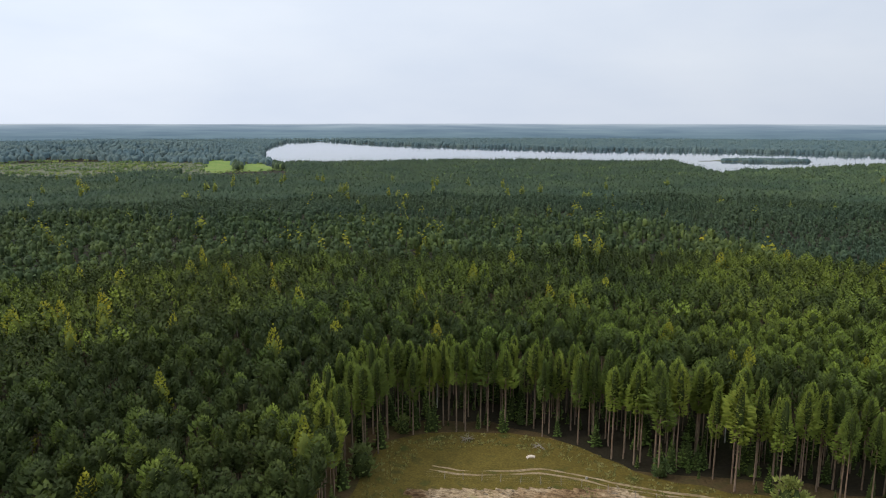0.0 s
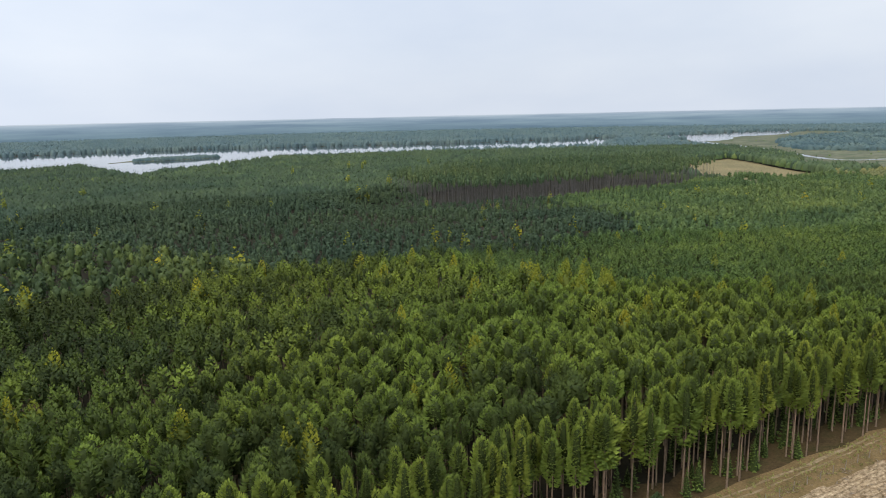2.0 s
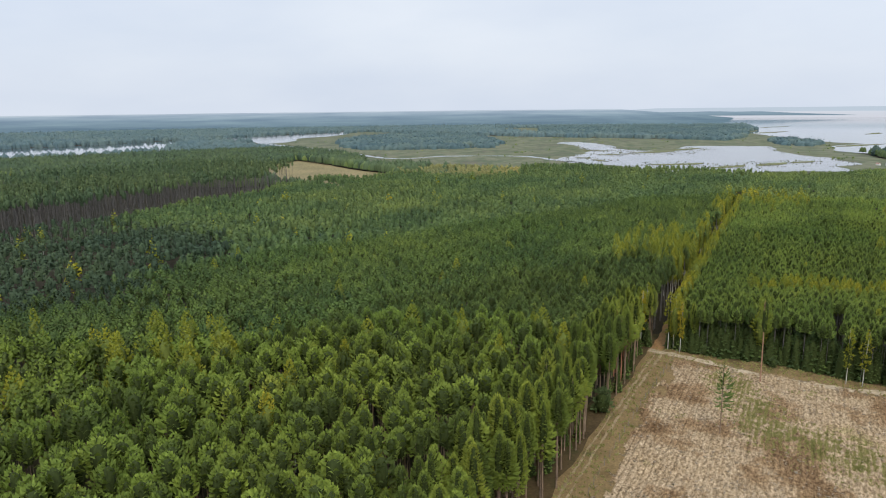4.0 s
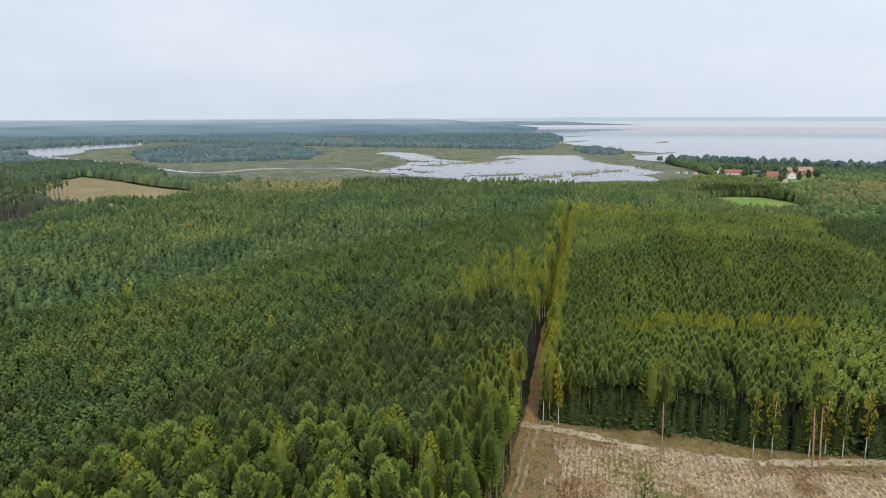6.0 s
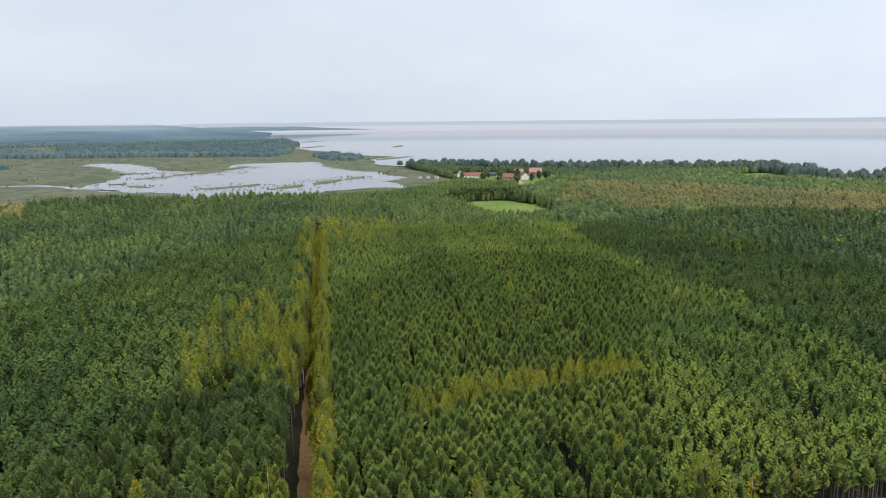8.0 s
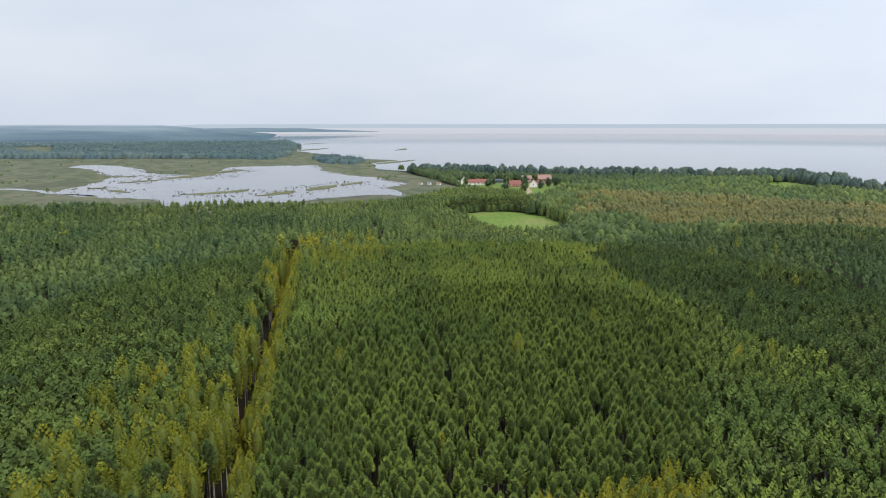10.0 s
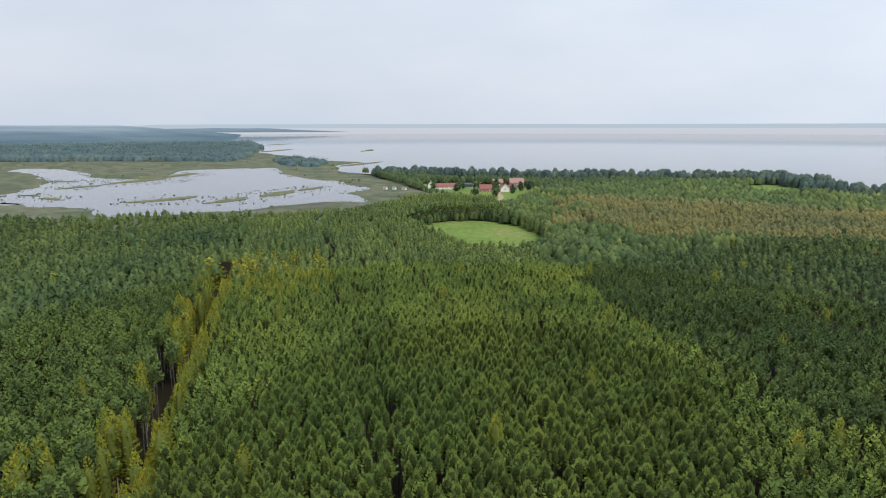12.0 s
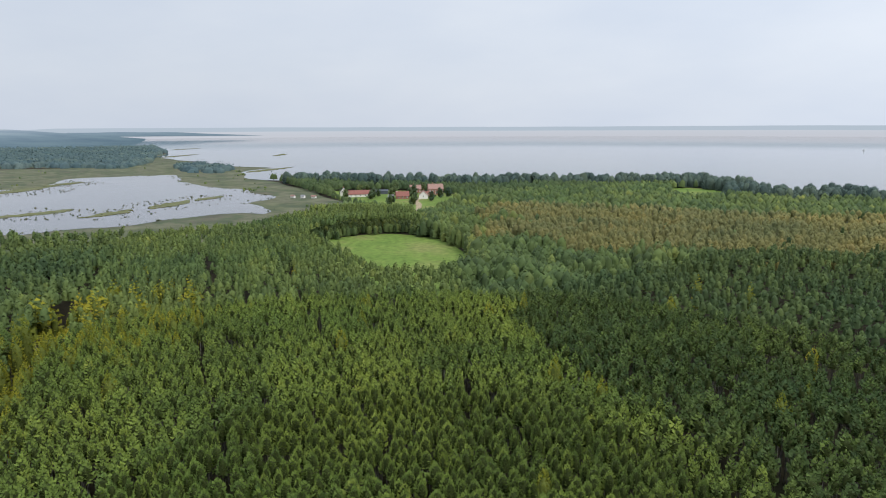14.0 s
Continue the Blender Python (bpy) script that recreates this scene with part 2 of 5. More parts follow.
# a touch paler than PINE, in place of haze at middle distance
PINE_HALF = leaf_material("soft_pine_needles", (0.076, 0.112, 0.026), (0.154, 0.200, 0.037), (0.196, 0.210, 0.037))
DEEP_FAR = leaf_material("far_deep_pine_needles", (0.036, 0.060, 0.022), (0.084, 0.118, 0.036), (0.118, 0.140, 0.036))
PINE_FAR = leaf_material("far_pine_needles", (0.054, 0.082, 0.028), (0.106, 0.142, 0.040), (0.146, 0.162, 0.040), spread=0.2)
# blue raised in the needle colour to stand in for haze
PINE_MID = leaf_material("hazed_pine_needles", *G_MID, spread=0.13)
BIRCH = leaf_material("birch_leaves", *G_BIRCH, glow=0.4)
BIRCH_OB = leaf_material("birch_leaves_near", *G_BIRCH, source="object", glow=0.4)
BROWN = leaf_material("alder_leaves_turning", *G_BROWN, spread=0.13)
BROAD = leaf_material("broad_leaves", *G_BROAD)
DEAD_NEEDLES = leaf_material("rust_red_needles", (0.13, 0.055, 0.036), (0.20, 0.085, 0.050), (0.22, 0.11, 0.06), source="object")
SPRUCE_OB = leaf_material("spruce_needles_near", (0.036, 0.056, 0.020), (0.062, 0.088, 0.028), (0.085, 0.110, 0.030), source="object")
BROAD_OB = leaf_material("broad_leaves_near", *G_BROAD, source="object")
BROAD_MID = leaf_material("soft_broad_leaves", (0.044, 0.068, 0.026), (0.084, 0.118, 0.036), (0.134, 0.155, 0.042), spread=0.22)
# haze over the farthest woods is put into this pale blue leaf colour
FARLEAF = leaf_material("hazed_woods_leaves", *G_FAR, spread=0.07)
# blue added to the leaves for the haze before peninsula and island
PENLEAF = leaf_material("hazed_peninsula_leaves", (0.050, 0.082, 0.090), (0.066, 0.102, 0.106), (0.082, 0.116, 0.108), spread=0.13)
SHORELEAF_OB = leaf_material("garden_tree_leaves", (0.046, 0.074, 0.048), (0.074, 0.106, 0.056), (0.11, 0.14, 0.06), source="object")
# lakeside leaves tinted blue, haze being part of the colour
SHORELEAF = leaf_material("hazed_shore_leaves", (0.050, 0.078, 0.074), (0.074, 0.106, 0.088), (0.11, 0.14, 0.082))

# ---------------------------------------------------------------- plan
CENTRE = (140.0, 50.0)
CLEARCUT = [(-26, 60), (-24, 100), (-20, 137), (-15, 156), (4, 161), (18, 159), (30, 153), (44, 137), (100, 119), (153, 101), (220, 78), (269, 60), (265, 53),
            (256, 27), (244, 7), (238, -16), (225, -50), (150, -35), (60, 5), (0, 20)]
RIDE_A, RIDE_B = np.array((268.0, 59.0)), np.array((655.0, -70.0))
LAKE_WEST = [(878, -30), (867, -110), (884, -170), (893, -206), (876, -236), (899, -257), (942, -250), (975, -262), (990, -300), (1059, -303), (1123, -300), (1224, -277),
             (1366, -304), (1415, -300), (1423, -173), (1270, -119), (1331, -40), (1471, -25), (1590, 18), (1592, 71), (1444, 38), (1315, 24), (1195, 39), (1106, 74), (1033, 64), (957, 2), (903, -12)]
LAKE_EAST = [(1743, 1010), (1853, 985), (2059, 912), (2348, 760), (2046, 702), (1848, 754), (1680, 707), (1563, 730), (1678, 814)]
LAKE_NORTH = [(-487, 1959), (-568, 2582), (-473, 2805), (-191, 2332), (78, 2080), (372, 1875), (649, 1801), (766, 1740), (1000, 1560), (1200, 1360), (1529, 1130), (1760, 1050),
              (1640, 960), (1480, 900), (1330, 840), (1180, 860), (1060, 1010), (900, 1030), (770, 1130), (640, 1080), (520, 1010), (430, 985), (375, 930), (395, 1100), (405, 1215), (300, 1200), (140, 1270), (0, 1240), (-120, 1200), (-270, 1175), (-365, 1440)]
LAKE_BIG = [(1262, -372), (1150, -425), (1095, -462), (1045, -500), (985, -545), (950, -615), (902, -672), (842, -745), (790, -788), (735, -755), (690, -700), (655, -700), (640, -748), (590, -745),
            (545, -820), (500, -1000), (450, -1300), (350, -1900), (200, -3000), (0, -5100), (2200, -4800), (4000, -3500), (4900, -2000), (5200, -1000), (4250, -820), (3876, -500), (3476, -645), (2883, -650),
            (2332, -545), (2058, -455), (1734, -462), (1586, -460), (1520, -485), (1480, -500), (1440, -440), (1330, -390)]
MARSH_AREA = [(745, -60), (738, -165), (780, -232), (832, -285), (880, -330), (960, -343), (1060, -362), (1180, -385), (1300, -400), (1500, -520), (1700, -470), (2050, -470), (2350, -560), (1900, -340), (1700, -230), (1800, -60),
              (1900, 150), (2100, 400), (2350, 700), (2000, 760), (1560, 800), (1350, 620), (1150, 420), (1020, 350), (930, 330), (900, 200), (850, 90), (775, 30)]
FIELD_NEAR = [(698, -190), (722, -235), (712, -268), (672, -275), (625, -258), (575, -225), (550, -185), (565, -165), (625, -178)]
FIELD_FAR = [(800, -695), (792, -735), (745, -722), (690, -640), (722, -606)]
TAN_FIELD = [(1056, 463), (967, 384), (885, 315), (850, 275), (760, 240), (700, 243), (655, 258), (668, 315), (760, 390), (900, 470)]
MARSH_WOOD = [(1330, 440), (1322, 350), (1350, 280), (1384, 200), (1560, 190), (1760, 230), (2000, 330), (2100, 470), (1900, 600), (1600, 570), (1420, 500)]
NORTH_MEADOW = [(-520, 860), (-450, 850), (-385, 975), (-320, 1082), (-350, 1180), (-480, 1300), (-700, 1340), (-900, 1200), (-760, 1000)]
NORTH_FIELD = [(-357, 1060), (-320, 1075), (-405, 1365), (-450, 1352)]
NORTH_STRIP = [(-308, 1080), (-265, 1105), (-300, 1262), (-355, 1250)]
NORTH_GAP = [(-345, 890), (-195, 890), (-245, 1110), (-385, 1080)]
NORTH_ISLAND = [(540, 1352), (580, 1330), (650, 1312), (705, 1318), (712, 1345), (660, 1372), (590, 1380)]
VILLAGE = [(1020, -368), (960, -350), (905, -338), (850, -342), (800, -312), (780, -340), (845, -412), (870, -460), (930, -470), (980, -448), (1015, -405)]
BROWN_WOOD = [(640, -275), (700, -345), (773, -400), (740, -450), (690, -475), (600, -520), (515, -600), (380, -560), (400, -390), (439, -365), (500, -338), (560, -290)]
BROWN_BELT = [(717, 233), (800, 262), (900, 240), (900, 150), (840, 95), (760, 105), (690, 135)]
OLD_STAND = [(369, 409), (413, 361), (461, 354), (518, 347), (575, 320), (680, 330), (760, 420), (600, 520), (420, 520)]
PENINSULA = [(1851, -120), (1760, -190), (1640, -285), (1790, -365), (2000, -430), (2332, -520), (2883, -620), (3476, -610), (3876, -470), (3800, 100), (2600, 300), (2000, 100)]
HOLM = [(1585, -362), (1500, -352), (1430, -348), (1410, -384), (1480, -425), (1580, -445), (1660, -440), (1640, -385)]


def inside(poly, p):
    q = np.asarray(poly, float)
    x, y = p[:, 0], p[:, 1]
    res = np.zeros(len(p), bool)
    for (x0, y0), (x1, y1) in zip(q, np.roll(q, -1, 0)):
        hit = (y0 > y) != (y1 > y)
        res ^= hit & (x < (x1 - x0) * (y - y0) / ((y1 - y0) or 1e-9) + x0)
    return res


def to_line(pts, p, closed=False):
    """The distance from points p to a broken line."""
    q = np.asarray(pts, float)
    best = np.full(len(p), 1e9)
    for a, b in zip(q if closed else q[:-1], np.roll(q, -1, 0) if closed else q[1:]):
        d = b - a
        s = np.clip(((p - a) @ d) / (d @ d), 0, 1)
        best = np.minimum(best, np.hypot(*(p - a - s[:, None] * d).T))
    return best


_rng = np.random.default_rng(5)
_waves = [(_rng.uniform(0, 6.28), _rng.uniform(0, 6.28)) for _ in range(24)]


def drift(p, size, k=0):
    """Soft noise over the plan, about -1 to 1, with patches of that size."""
    v = np.zeros(len(p))
    for i in range(8):
        a, ph = _waves[(i + 5 * k) % 24]
        f = 6.28 / size * (0.6 + 0.22 * i)
        v += np.sin((p[:, 0] * np.cos(a) + p[:, 1] * np.sin(a)) * f + ph * 3)
    return v / 3.4


def hill(p):
    """The height of the low wooded hill in the north-west."""
    a, c = (p[:, 0] + 850) / 330, (p[:, 1] - 1740) / 420
    return 21 * np.clip(1.25 * np.exp(-(a * a + c * c)) - 0.25, 0, 1)


def outline(pts, step, rough, seed=0):
    """A closed outline rounded through the control points, with an uneven shore."""
    q = np.asarray(pts, float)
    out = []
    for i in range(len(q)):
        a, b, c, d = q[i - 1], q[i], q[(i + 1) % len(q)], q[(i + 2) % len(q)]
        n = max(2, int(np.hypot(*(c - b)) / step))
        for s in np.arange(n) / n:
            out.append(0.5 * (2 * b + (c - a) * s + (2 * a - 5 * b + 4 * c - d) * s * s + (3 * b - 3 * c + d - a) * s ** 3))
    o = np.array(out)
    t = np.roll(o, -1, 0) - np.roll(o, 1, 0)
    nrm = np.stack([-t[:, 1], t[:, 0]], 1) / (np.hypot(*t.T)[:, None] + 1e-6)
    return o + nrm * (rough * (drift(o, step * 5, seed) * 0.7 + drift(o, step * 2.4, seed + 1) * 0.5))[:, None]


def link(name, bm, mat):
    me = bpy.data.meshes.new(name)
    bm.to_mesh(me)
    bm.free()
    for m in mat if isinstance(mat, (list, tuple)) else (mat,):
        me.materials.append(m)
    return new(name, me)


def part(name, bm, mat, parent, label=""):
    ob = link(name, bm, mat)
    ob.parent = parent
    return tagged(ob, label) if label else ob


def sheet(name, pts, z, mat, label, step=12, rough=0, seed=0, kind="structure", category="", depth=0.12):
    o = outline(pts, step, rough, seed)
    bm = bmesh.new()
    verts, edges, faces = delaunay_2d_cdt([Vector(k) for k in o], [], [list(range(len(o)))], 1, 0.001)[:3]
    top = [bm.verts.new((k.x, k.y, z)) for k in verts]
    low = [bm.verts.new((k.x, k.y, z - depth)) for k in verts]
    rim = collections.Counter()
    for f in faces:
        bm.faces.new([top[k] for k in f])
        for a, c in zip(f, f[1:] + f[:1]):
            rim[(min(a, c), max(a, c))] += 1
    for (a, c), times in rim.items():
        if times == 1:
            bm.faces.new((top[a], low[a], low[c], top[c]))
    bmesh.ops.recalc_face_normals(bm, faces=bm.faces)
    return tagged(link(name, bm, mat), label, category, kind=kind)


def ribbon(name, pts, widths, z, mat, label, step=4, wobble=0.3, parent=None):
    """A strip along a bent line."""
    q = np.asarray(pts, float)
    o, w = [], []
    for i in range(len(q) - 1):
        a, b, c, d = q[max(i - 1, 0)], q[i], q[i + 1], q[min(i + 2, len(q) - 1)]
        n = max(2, int(np.hypot(*(c - b)) / step))
        for s in np.arange(n) / n:
            o.append(0.5 * (2 * b + (c - a) * s + (2 * a - 5 * b + 4 * c - d) * s * s + (3 * b - 3 * c + d - a) * s ** 3))
            w.append(widths[i] + (widths[i + 1] - widths[i]) * s)
    o, w = np.array(o + [q[-1]]), np.array(w + [widths[-1]])
    t = np.gradient(o, axis=0)
    nrm = np.stack([-t[:, 1], t[:, 0]], 1) / (np.hypot(*t.T)[:, None] + 1e-6)
    hw = w / 2
    l = o + nrm * (hw + wobble * drift(o, step * 4, 2))[:, None]
    r = o - nrm * (hw + wobble * drift(o, step * 4, 3))[:, None]
    bm = bmesh.new()
    rows = [[bm.verts.new((*p, h)) for p, h in ((a, z - 0.1), (a + (b - a) * 0.06, z), (b + (a - b) * 0.06, z), (b, z - 0.1))] for a, b in zip(l, r)]
    for a, b in zip(rows, rows[1:]):
        for i in range(3):
            bm.faces.new((a[i], a[i + 1], b[i + 1], b[i]))
    bmesh.ops.recalc_face_normals(bm, faces=bm.faces)
    return part(name, bm, mat, parent) if parent else tagged(link(name, bm, mat), label, kind="structure")


# ---------------------------------------------------------------- ground, water, distance
bm = bmesh.new()
rings = [0, 150, 400, 900, 1800, 3200, 4690]
last = None
for rad in rings[1:]:
    ring = [bm.verts.new((CENTRE[0] + rad * math.cos(a), CENTRE[1] + rad * math.sin(a), 0)) for a in np.linspace(0, 2 * math.pi, 96, endpoint=False)]
    for i in range(96):
        if last:
            bm.faces.new((last[i - 1], ring[i - 1], ring[i], last[i]))
    if not last:
        bm.faces.new(ring)
    last = ring
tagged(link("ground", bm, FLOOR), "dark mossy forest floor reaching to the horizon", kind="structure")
sheet("marsh", MARSH_AREA, 0.2, MARSH, "wide green and tan marsh round the shallow lake", 30, 8, 1)
sheet("marsh_peninsula", [(1990 + (x - 1990) * 1.03 - 25, -150 + (y + 150) * 1.05) for x, y in PENINSULA if y > -500], 0.16, MARSH, "low grassy ground of the peninsula", 30, 3, 12)
sheet("marsh_shore", [(1130 + (x - 1130) * 1.09, -120 + (y + 120) * 1.12) for x, y in LAKE_WEST], 0.12, MARSH, "wet grassy shore round the shallow lake", 20, 3, 13)
sheet("water_west", LAKE_WEST, 0.42, SHALLOW, "shallow pale lake with ragged reedy shores", 14, 7, 2)
sheet("water_east", LAKE_EAST, 0.42, SHALLOW, "narrow pale lake in the marsh", 30, 6, 3)
sheet("water_north", LAKE_NORTH, 0.42, WATER, "long pale lake behind the woods", 40, 8, 4)
sheet("water_south", LAKE_BIG, 0.42, WATER, "wide calm grey lake reaching to the horizon", 40, 6, 5)
ribbon("water_stream", [(1563, 728), (1450, 620), (1362, 539), (1197, 411), (1097, 320), (1150, 262), (1160, 206), (1148, 129), (1064, 78), (1020, 50)], [30, 14, 22, 16, 10, 16, 6, 14, 8, 16], 0.42, SHALLOW,
       "winding pale stream through the marsh", 14, 4)
sheet("field_near", FIELD_NEAR, 0.2, FIELD, "bright green mown field among the trees", 12, 2, 6)
sheet("field_far", FIELD_FAR, 0.2, FIELD, "small yellow-green meadow before the lakeside trees", 12, 2, 7)
sheet("field_tan", TAN_FIELD, 0.25, TAN, "tan reed meadow between wood and marsh", 20, 4, 8)
sheet("meadow_north", NORTH_MEADOW, 0.2, MARSH, "pale green meadow beyond the woods", 30, 8, 9)
sheet("field_north", NORTH_FIELD, 0.25, FIELD, "light green field near the far lake", 20, 4, 10)
sheet("field_strip", NORTH_STRIP, 0.27, FIELD, "narrow light green field among far trees", 20, 4, 14)
sheet("island_ground", NORTH_ISLAND, 0.7, MARSH, "low grassy island in the long lake", 14, 4, 15, depth=0.5)
# a low wooded hill west of the long lake
bm = bmesh.new()
gx, gy = np.meshgrid(np.arange(-1500, -199, 65), np.arange(1150, 2551, 80), indexing="ij")
gz = hill(np.stack([gx.ravel(), gy.ravel()], 1)).reshape(gx.shape)
hv = [[bm.verts.new((gx[i, j], gy[i, j], gz[i, j] - 1.6)) for j in range(gx.shape[1])] for i in range(gx.shape[0])]
for i in range(gx.shape[0] - 1):
    for j in range(gx.shape[1] - 1):
        bm.faces.new((hv[i][j], hv[i + 1][j], hv[i + 1][j + 1], hv[i][j + 1]))
tagged(link("ground_hill", bm, FLOOR), "low wooded hill beyond the meadow", kind="structure")
sheet("village_ground", VILLAGE, 0.22, FIELD, "grassy yards of the lakeside hamlet", 14, 3, 11)

# emissive distance: haze is put into the colour as blue, paler with height
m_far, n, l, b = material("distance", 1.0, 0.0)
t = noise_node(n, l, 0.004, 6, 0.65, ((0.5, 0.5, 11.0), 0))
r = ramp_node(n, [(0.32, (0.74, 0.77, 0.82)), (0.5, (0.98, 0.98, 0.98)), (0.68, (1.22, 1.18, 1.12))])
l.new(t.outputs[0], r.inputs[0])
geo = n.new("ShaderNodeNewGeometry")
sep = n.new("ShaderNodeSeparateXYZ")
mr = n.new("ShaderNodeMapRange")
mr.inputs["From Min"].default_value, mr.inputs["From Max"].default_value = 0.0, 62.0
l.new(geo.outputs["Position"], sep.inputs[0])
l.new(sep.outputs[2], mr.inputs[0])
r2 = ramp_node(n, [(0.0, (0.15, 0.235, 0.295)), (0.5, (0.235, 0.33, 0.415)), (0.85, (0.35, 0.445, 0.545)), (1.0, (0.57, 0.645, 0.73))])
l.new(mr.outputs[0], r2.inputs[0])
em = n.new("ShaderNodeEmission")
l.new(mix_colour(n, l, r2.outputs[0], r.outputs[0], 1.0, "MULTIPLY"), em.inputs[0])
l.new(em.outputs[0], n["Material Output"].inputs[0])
# far lake colour as emission, for an upright band added beyond the water
m_water, n, l, b = material("distance_water_glow", 1.0, 0.0)
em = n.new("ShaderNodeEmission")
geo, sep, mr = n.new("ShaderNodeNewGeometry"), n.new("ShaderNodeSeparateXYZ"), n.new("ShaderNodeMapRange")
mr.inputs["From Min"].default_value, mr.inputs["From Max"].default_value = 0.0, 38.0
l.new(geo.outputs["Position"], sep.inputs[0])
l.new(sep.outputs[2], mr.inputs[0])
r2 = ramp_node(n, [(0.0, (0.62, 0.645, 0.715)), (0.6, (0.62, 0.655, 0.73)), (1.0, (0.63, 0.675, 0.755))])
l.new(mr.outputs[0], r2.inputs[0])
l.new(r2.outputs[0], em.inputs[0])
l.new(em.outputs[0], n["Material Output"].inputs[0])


# far shore in plain emission, its pale blue being painted haze
m_shore, n, l, b = material("distance_shore_haze", 1.0, 0.0)
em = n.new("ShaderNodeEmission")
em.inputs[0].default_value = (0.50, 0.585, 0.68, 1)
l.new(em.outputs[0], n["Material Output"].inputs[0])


def backdrop(name, b0, b1, profile, mat, label, step=1.0, taper=0.0):
    """A band of distance round the centre, from bearing b0 to b1, along a profile of radius and height."""
    bm = bmesh.new()
    last = None
    for bearing in np.arange(b0, b1 + step / 2, step):
        a = radians(bearing)
        u = np.array([[math.sin(a) * 900, math.cos(a) * 900]])
        w = float(drift(u, 700, 1)[0]) + 0.4 * float(drift(u, 120, 2)[0])
        k = min(1.0, (bearing - b0) / taper, (b1 - bearing) / taper) if taper else 1.0
        row = [bm.verts.new((CENTRE[0] + rr * math.sin(a), CENTRE[1] + rr * math.cos(a), profile[0][1] + (h + w * amp - profile[0][1]) * k)) for rr, h, amp in profile]
        if last:
            for i in range(len(row) - 1):
                bm.faces.new((last[i], row[i], row[i + 1], last[i + 1]))
        last = row
    return tagged(link(name, bm, mat), label, kind="structure")


# band heights are set to meet the skyline from the camera
backdrop("backdrop_hills", -175, 104, [(2750, -1, 0), (2900, 4, 1), (3500, 20, 2), (4100, 40, 2), (4600, 61, 2)], m_far, "wooded hills on the horizon, glowing in the blue of haze", 1.0, 9.0)
backdrop("backdrop_lake", 97, 190, [(4600, -1, 0), (4602, 38, 0)], m_water, "upright glowing band standing in for far lake water")
backdrop("backdrop_shore", 92, 192, [(4599, 37, 0.6), (4604, 62, 1.5)], m_shore, "thin far shore of the wide lake, glowing haze blue", 1.0, 6.0)
backdrop("backdrop_cape", 92, 112, [(4560, 14, 0), (4570, 40, 5)], m_far, "far cape reaching into the lake, glowing haze blue", 0.15, 7.0)

# ---------------------------------------------------------------- clearing, roads, ride
bm = bmesh.new()
along = np.array((119.0, -43.0)) / np.hypot(119, 43)
across = np.array((-along[1], along[0]))
origin = np.array((120.0, 45.0))
us, vs = np.arange(-170, 190, 2.2), np.arange(-110, 120, 0.43)
grid_u, grid_v = np.meshgrid(us, vs, indexing="ij")
pts = origin + grid_u[..., None] * along + grid_v[..., None] * across
flat = pts.reshape(-1, 2)
okay = (inside(CLEARCUT, flat) & (to_line(CLEARCUT, flat, True) > 8.5 + 1.6 * drift(flat, 14, 2) + 0.8 * drift(flat, 5, 3)) & ~((flat[:, 0] < 60) & (flat[:, 1] > 134))).reshape(grid_u.shape)
rr = np.random.default_rng(3)
hgt = 0.16 + 0.15 * np.sin(grid_v * 6.28 / 1.3 + 0.5 * drift(flat, 9, 1).reshape(grid_u.shape)) + 0.1 * drift(flat, 3.5, 2).reshape(grid_u.shape) + rr.normal(0, 0.03, grid_u.shape)
vid = {}
for i in range(len(us) - 1):
    for j in range(len(vs) - 1):
        if okay[i, j] and okay[i + 1, j] and okay[i, j + 1] and okay[i + 1, j + 1]:
            q = []
            for k in ((i, j), (i + 1, j), (i + 1, j + 1), (i, j + 1)):
                if k not in vid:
                    vid[k] = bm.verts.new((*pts[k], max(hgt[k], 0.02) + 0.1))
                q.append(vid[k])
            bm.faces.new(q)
tagged(link("clearing_soil", bm, PLOUGH), "pale ploughed sandy soil of the felled clearing", kind="structure")
sheet("edge_litter", [(x + 11 * (x - 130) / math.hypot(x - 130, y - 60), y + 11 * (y - 60) / math.hypot(x - 130, y - 60)) for x, y in CLEARCUT], 0.03, LITTER, "brown needle litter below the edge pines", 6, 2.5, 5)
sheet("tongue_grass", [(-24, 120), (-20, 138), (-15, 156), (4, 161), (18, 159), (30, 153), (44, 138), (74, 127), (62, 121), (30, 130), (0, 131), (-12, 120)], 0.09, GRASS_GOLD, "golden-brown tall grass at the end of the clearing", 4, 0.8, 4, depth=0.05)
sheet("clearing_grass", CLEARCUT, 0.06, GRASS_DRY, "dry yellow-brown grass verge along the forest edge", 6, 0.8, 3)
ROAD = [(265, 62), (259, 51), (248, 36), (241, 20), (237.5, 4), (236, -12), (226, -38), (200, -60)]
ribbon("road_sand", ROAD, [2.8, 2.9, 3.1, 3.1, 3.0, 3.0, 2.9, 2.8], 0.16, SAND, "pale sandy forest road along the young stand", 1.5, 0.6)
EDGE_TRACK = [(266, 58), (222, 74.5), (186, 87.5), (153, 98), (100, 115.5), (60, 127), (38, 133.5), (27, 138.5), (19, 141), (10, 140.5), (3, 140.5), (-5, 143)]
for side, nm in ((-0.85, "road_edge_1"), (0.85, "road_edge_2")):
    ribbon(nm, [(x + side * 0.34, y + side * 0.94) for x, y in EDGE_TRACK], [0.62] * 12, 0.14, RUT_SAND, "rutted sandy track along the forest edge", 2, 0.3)
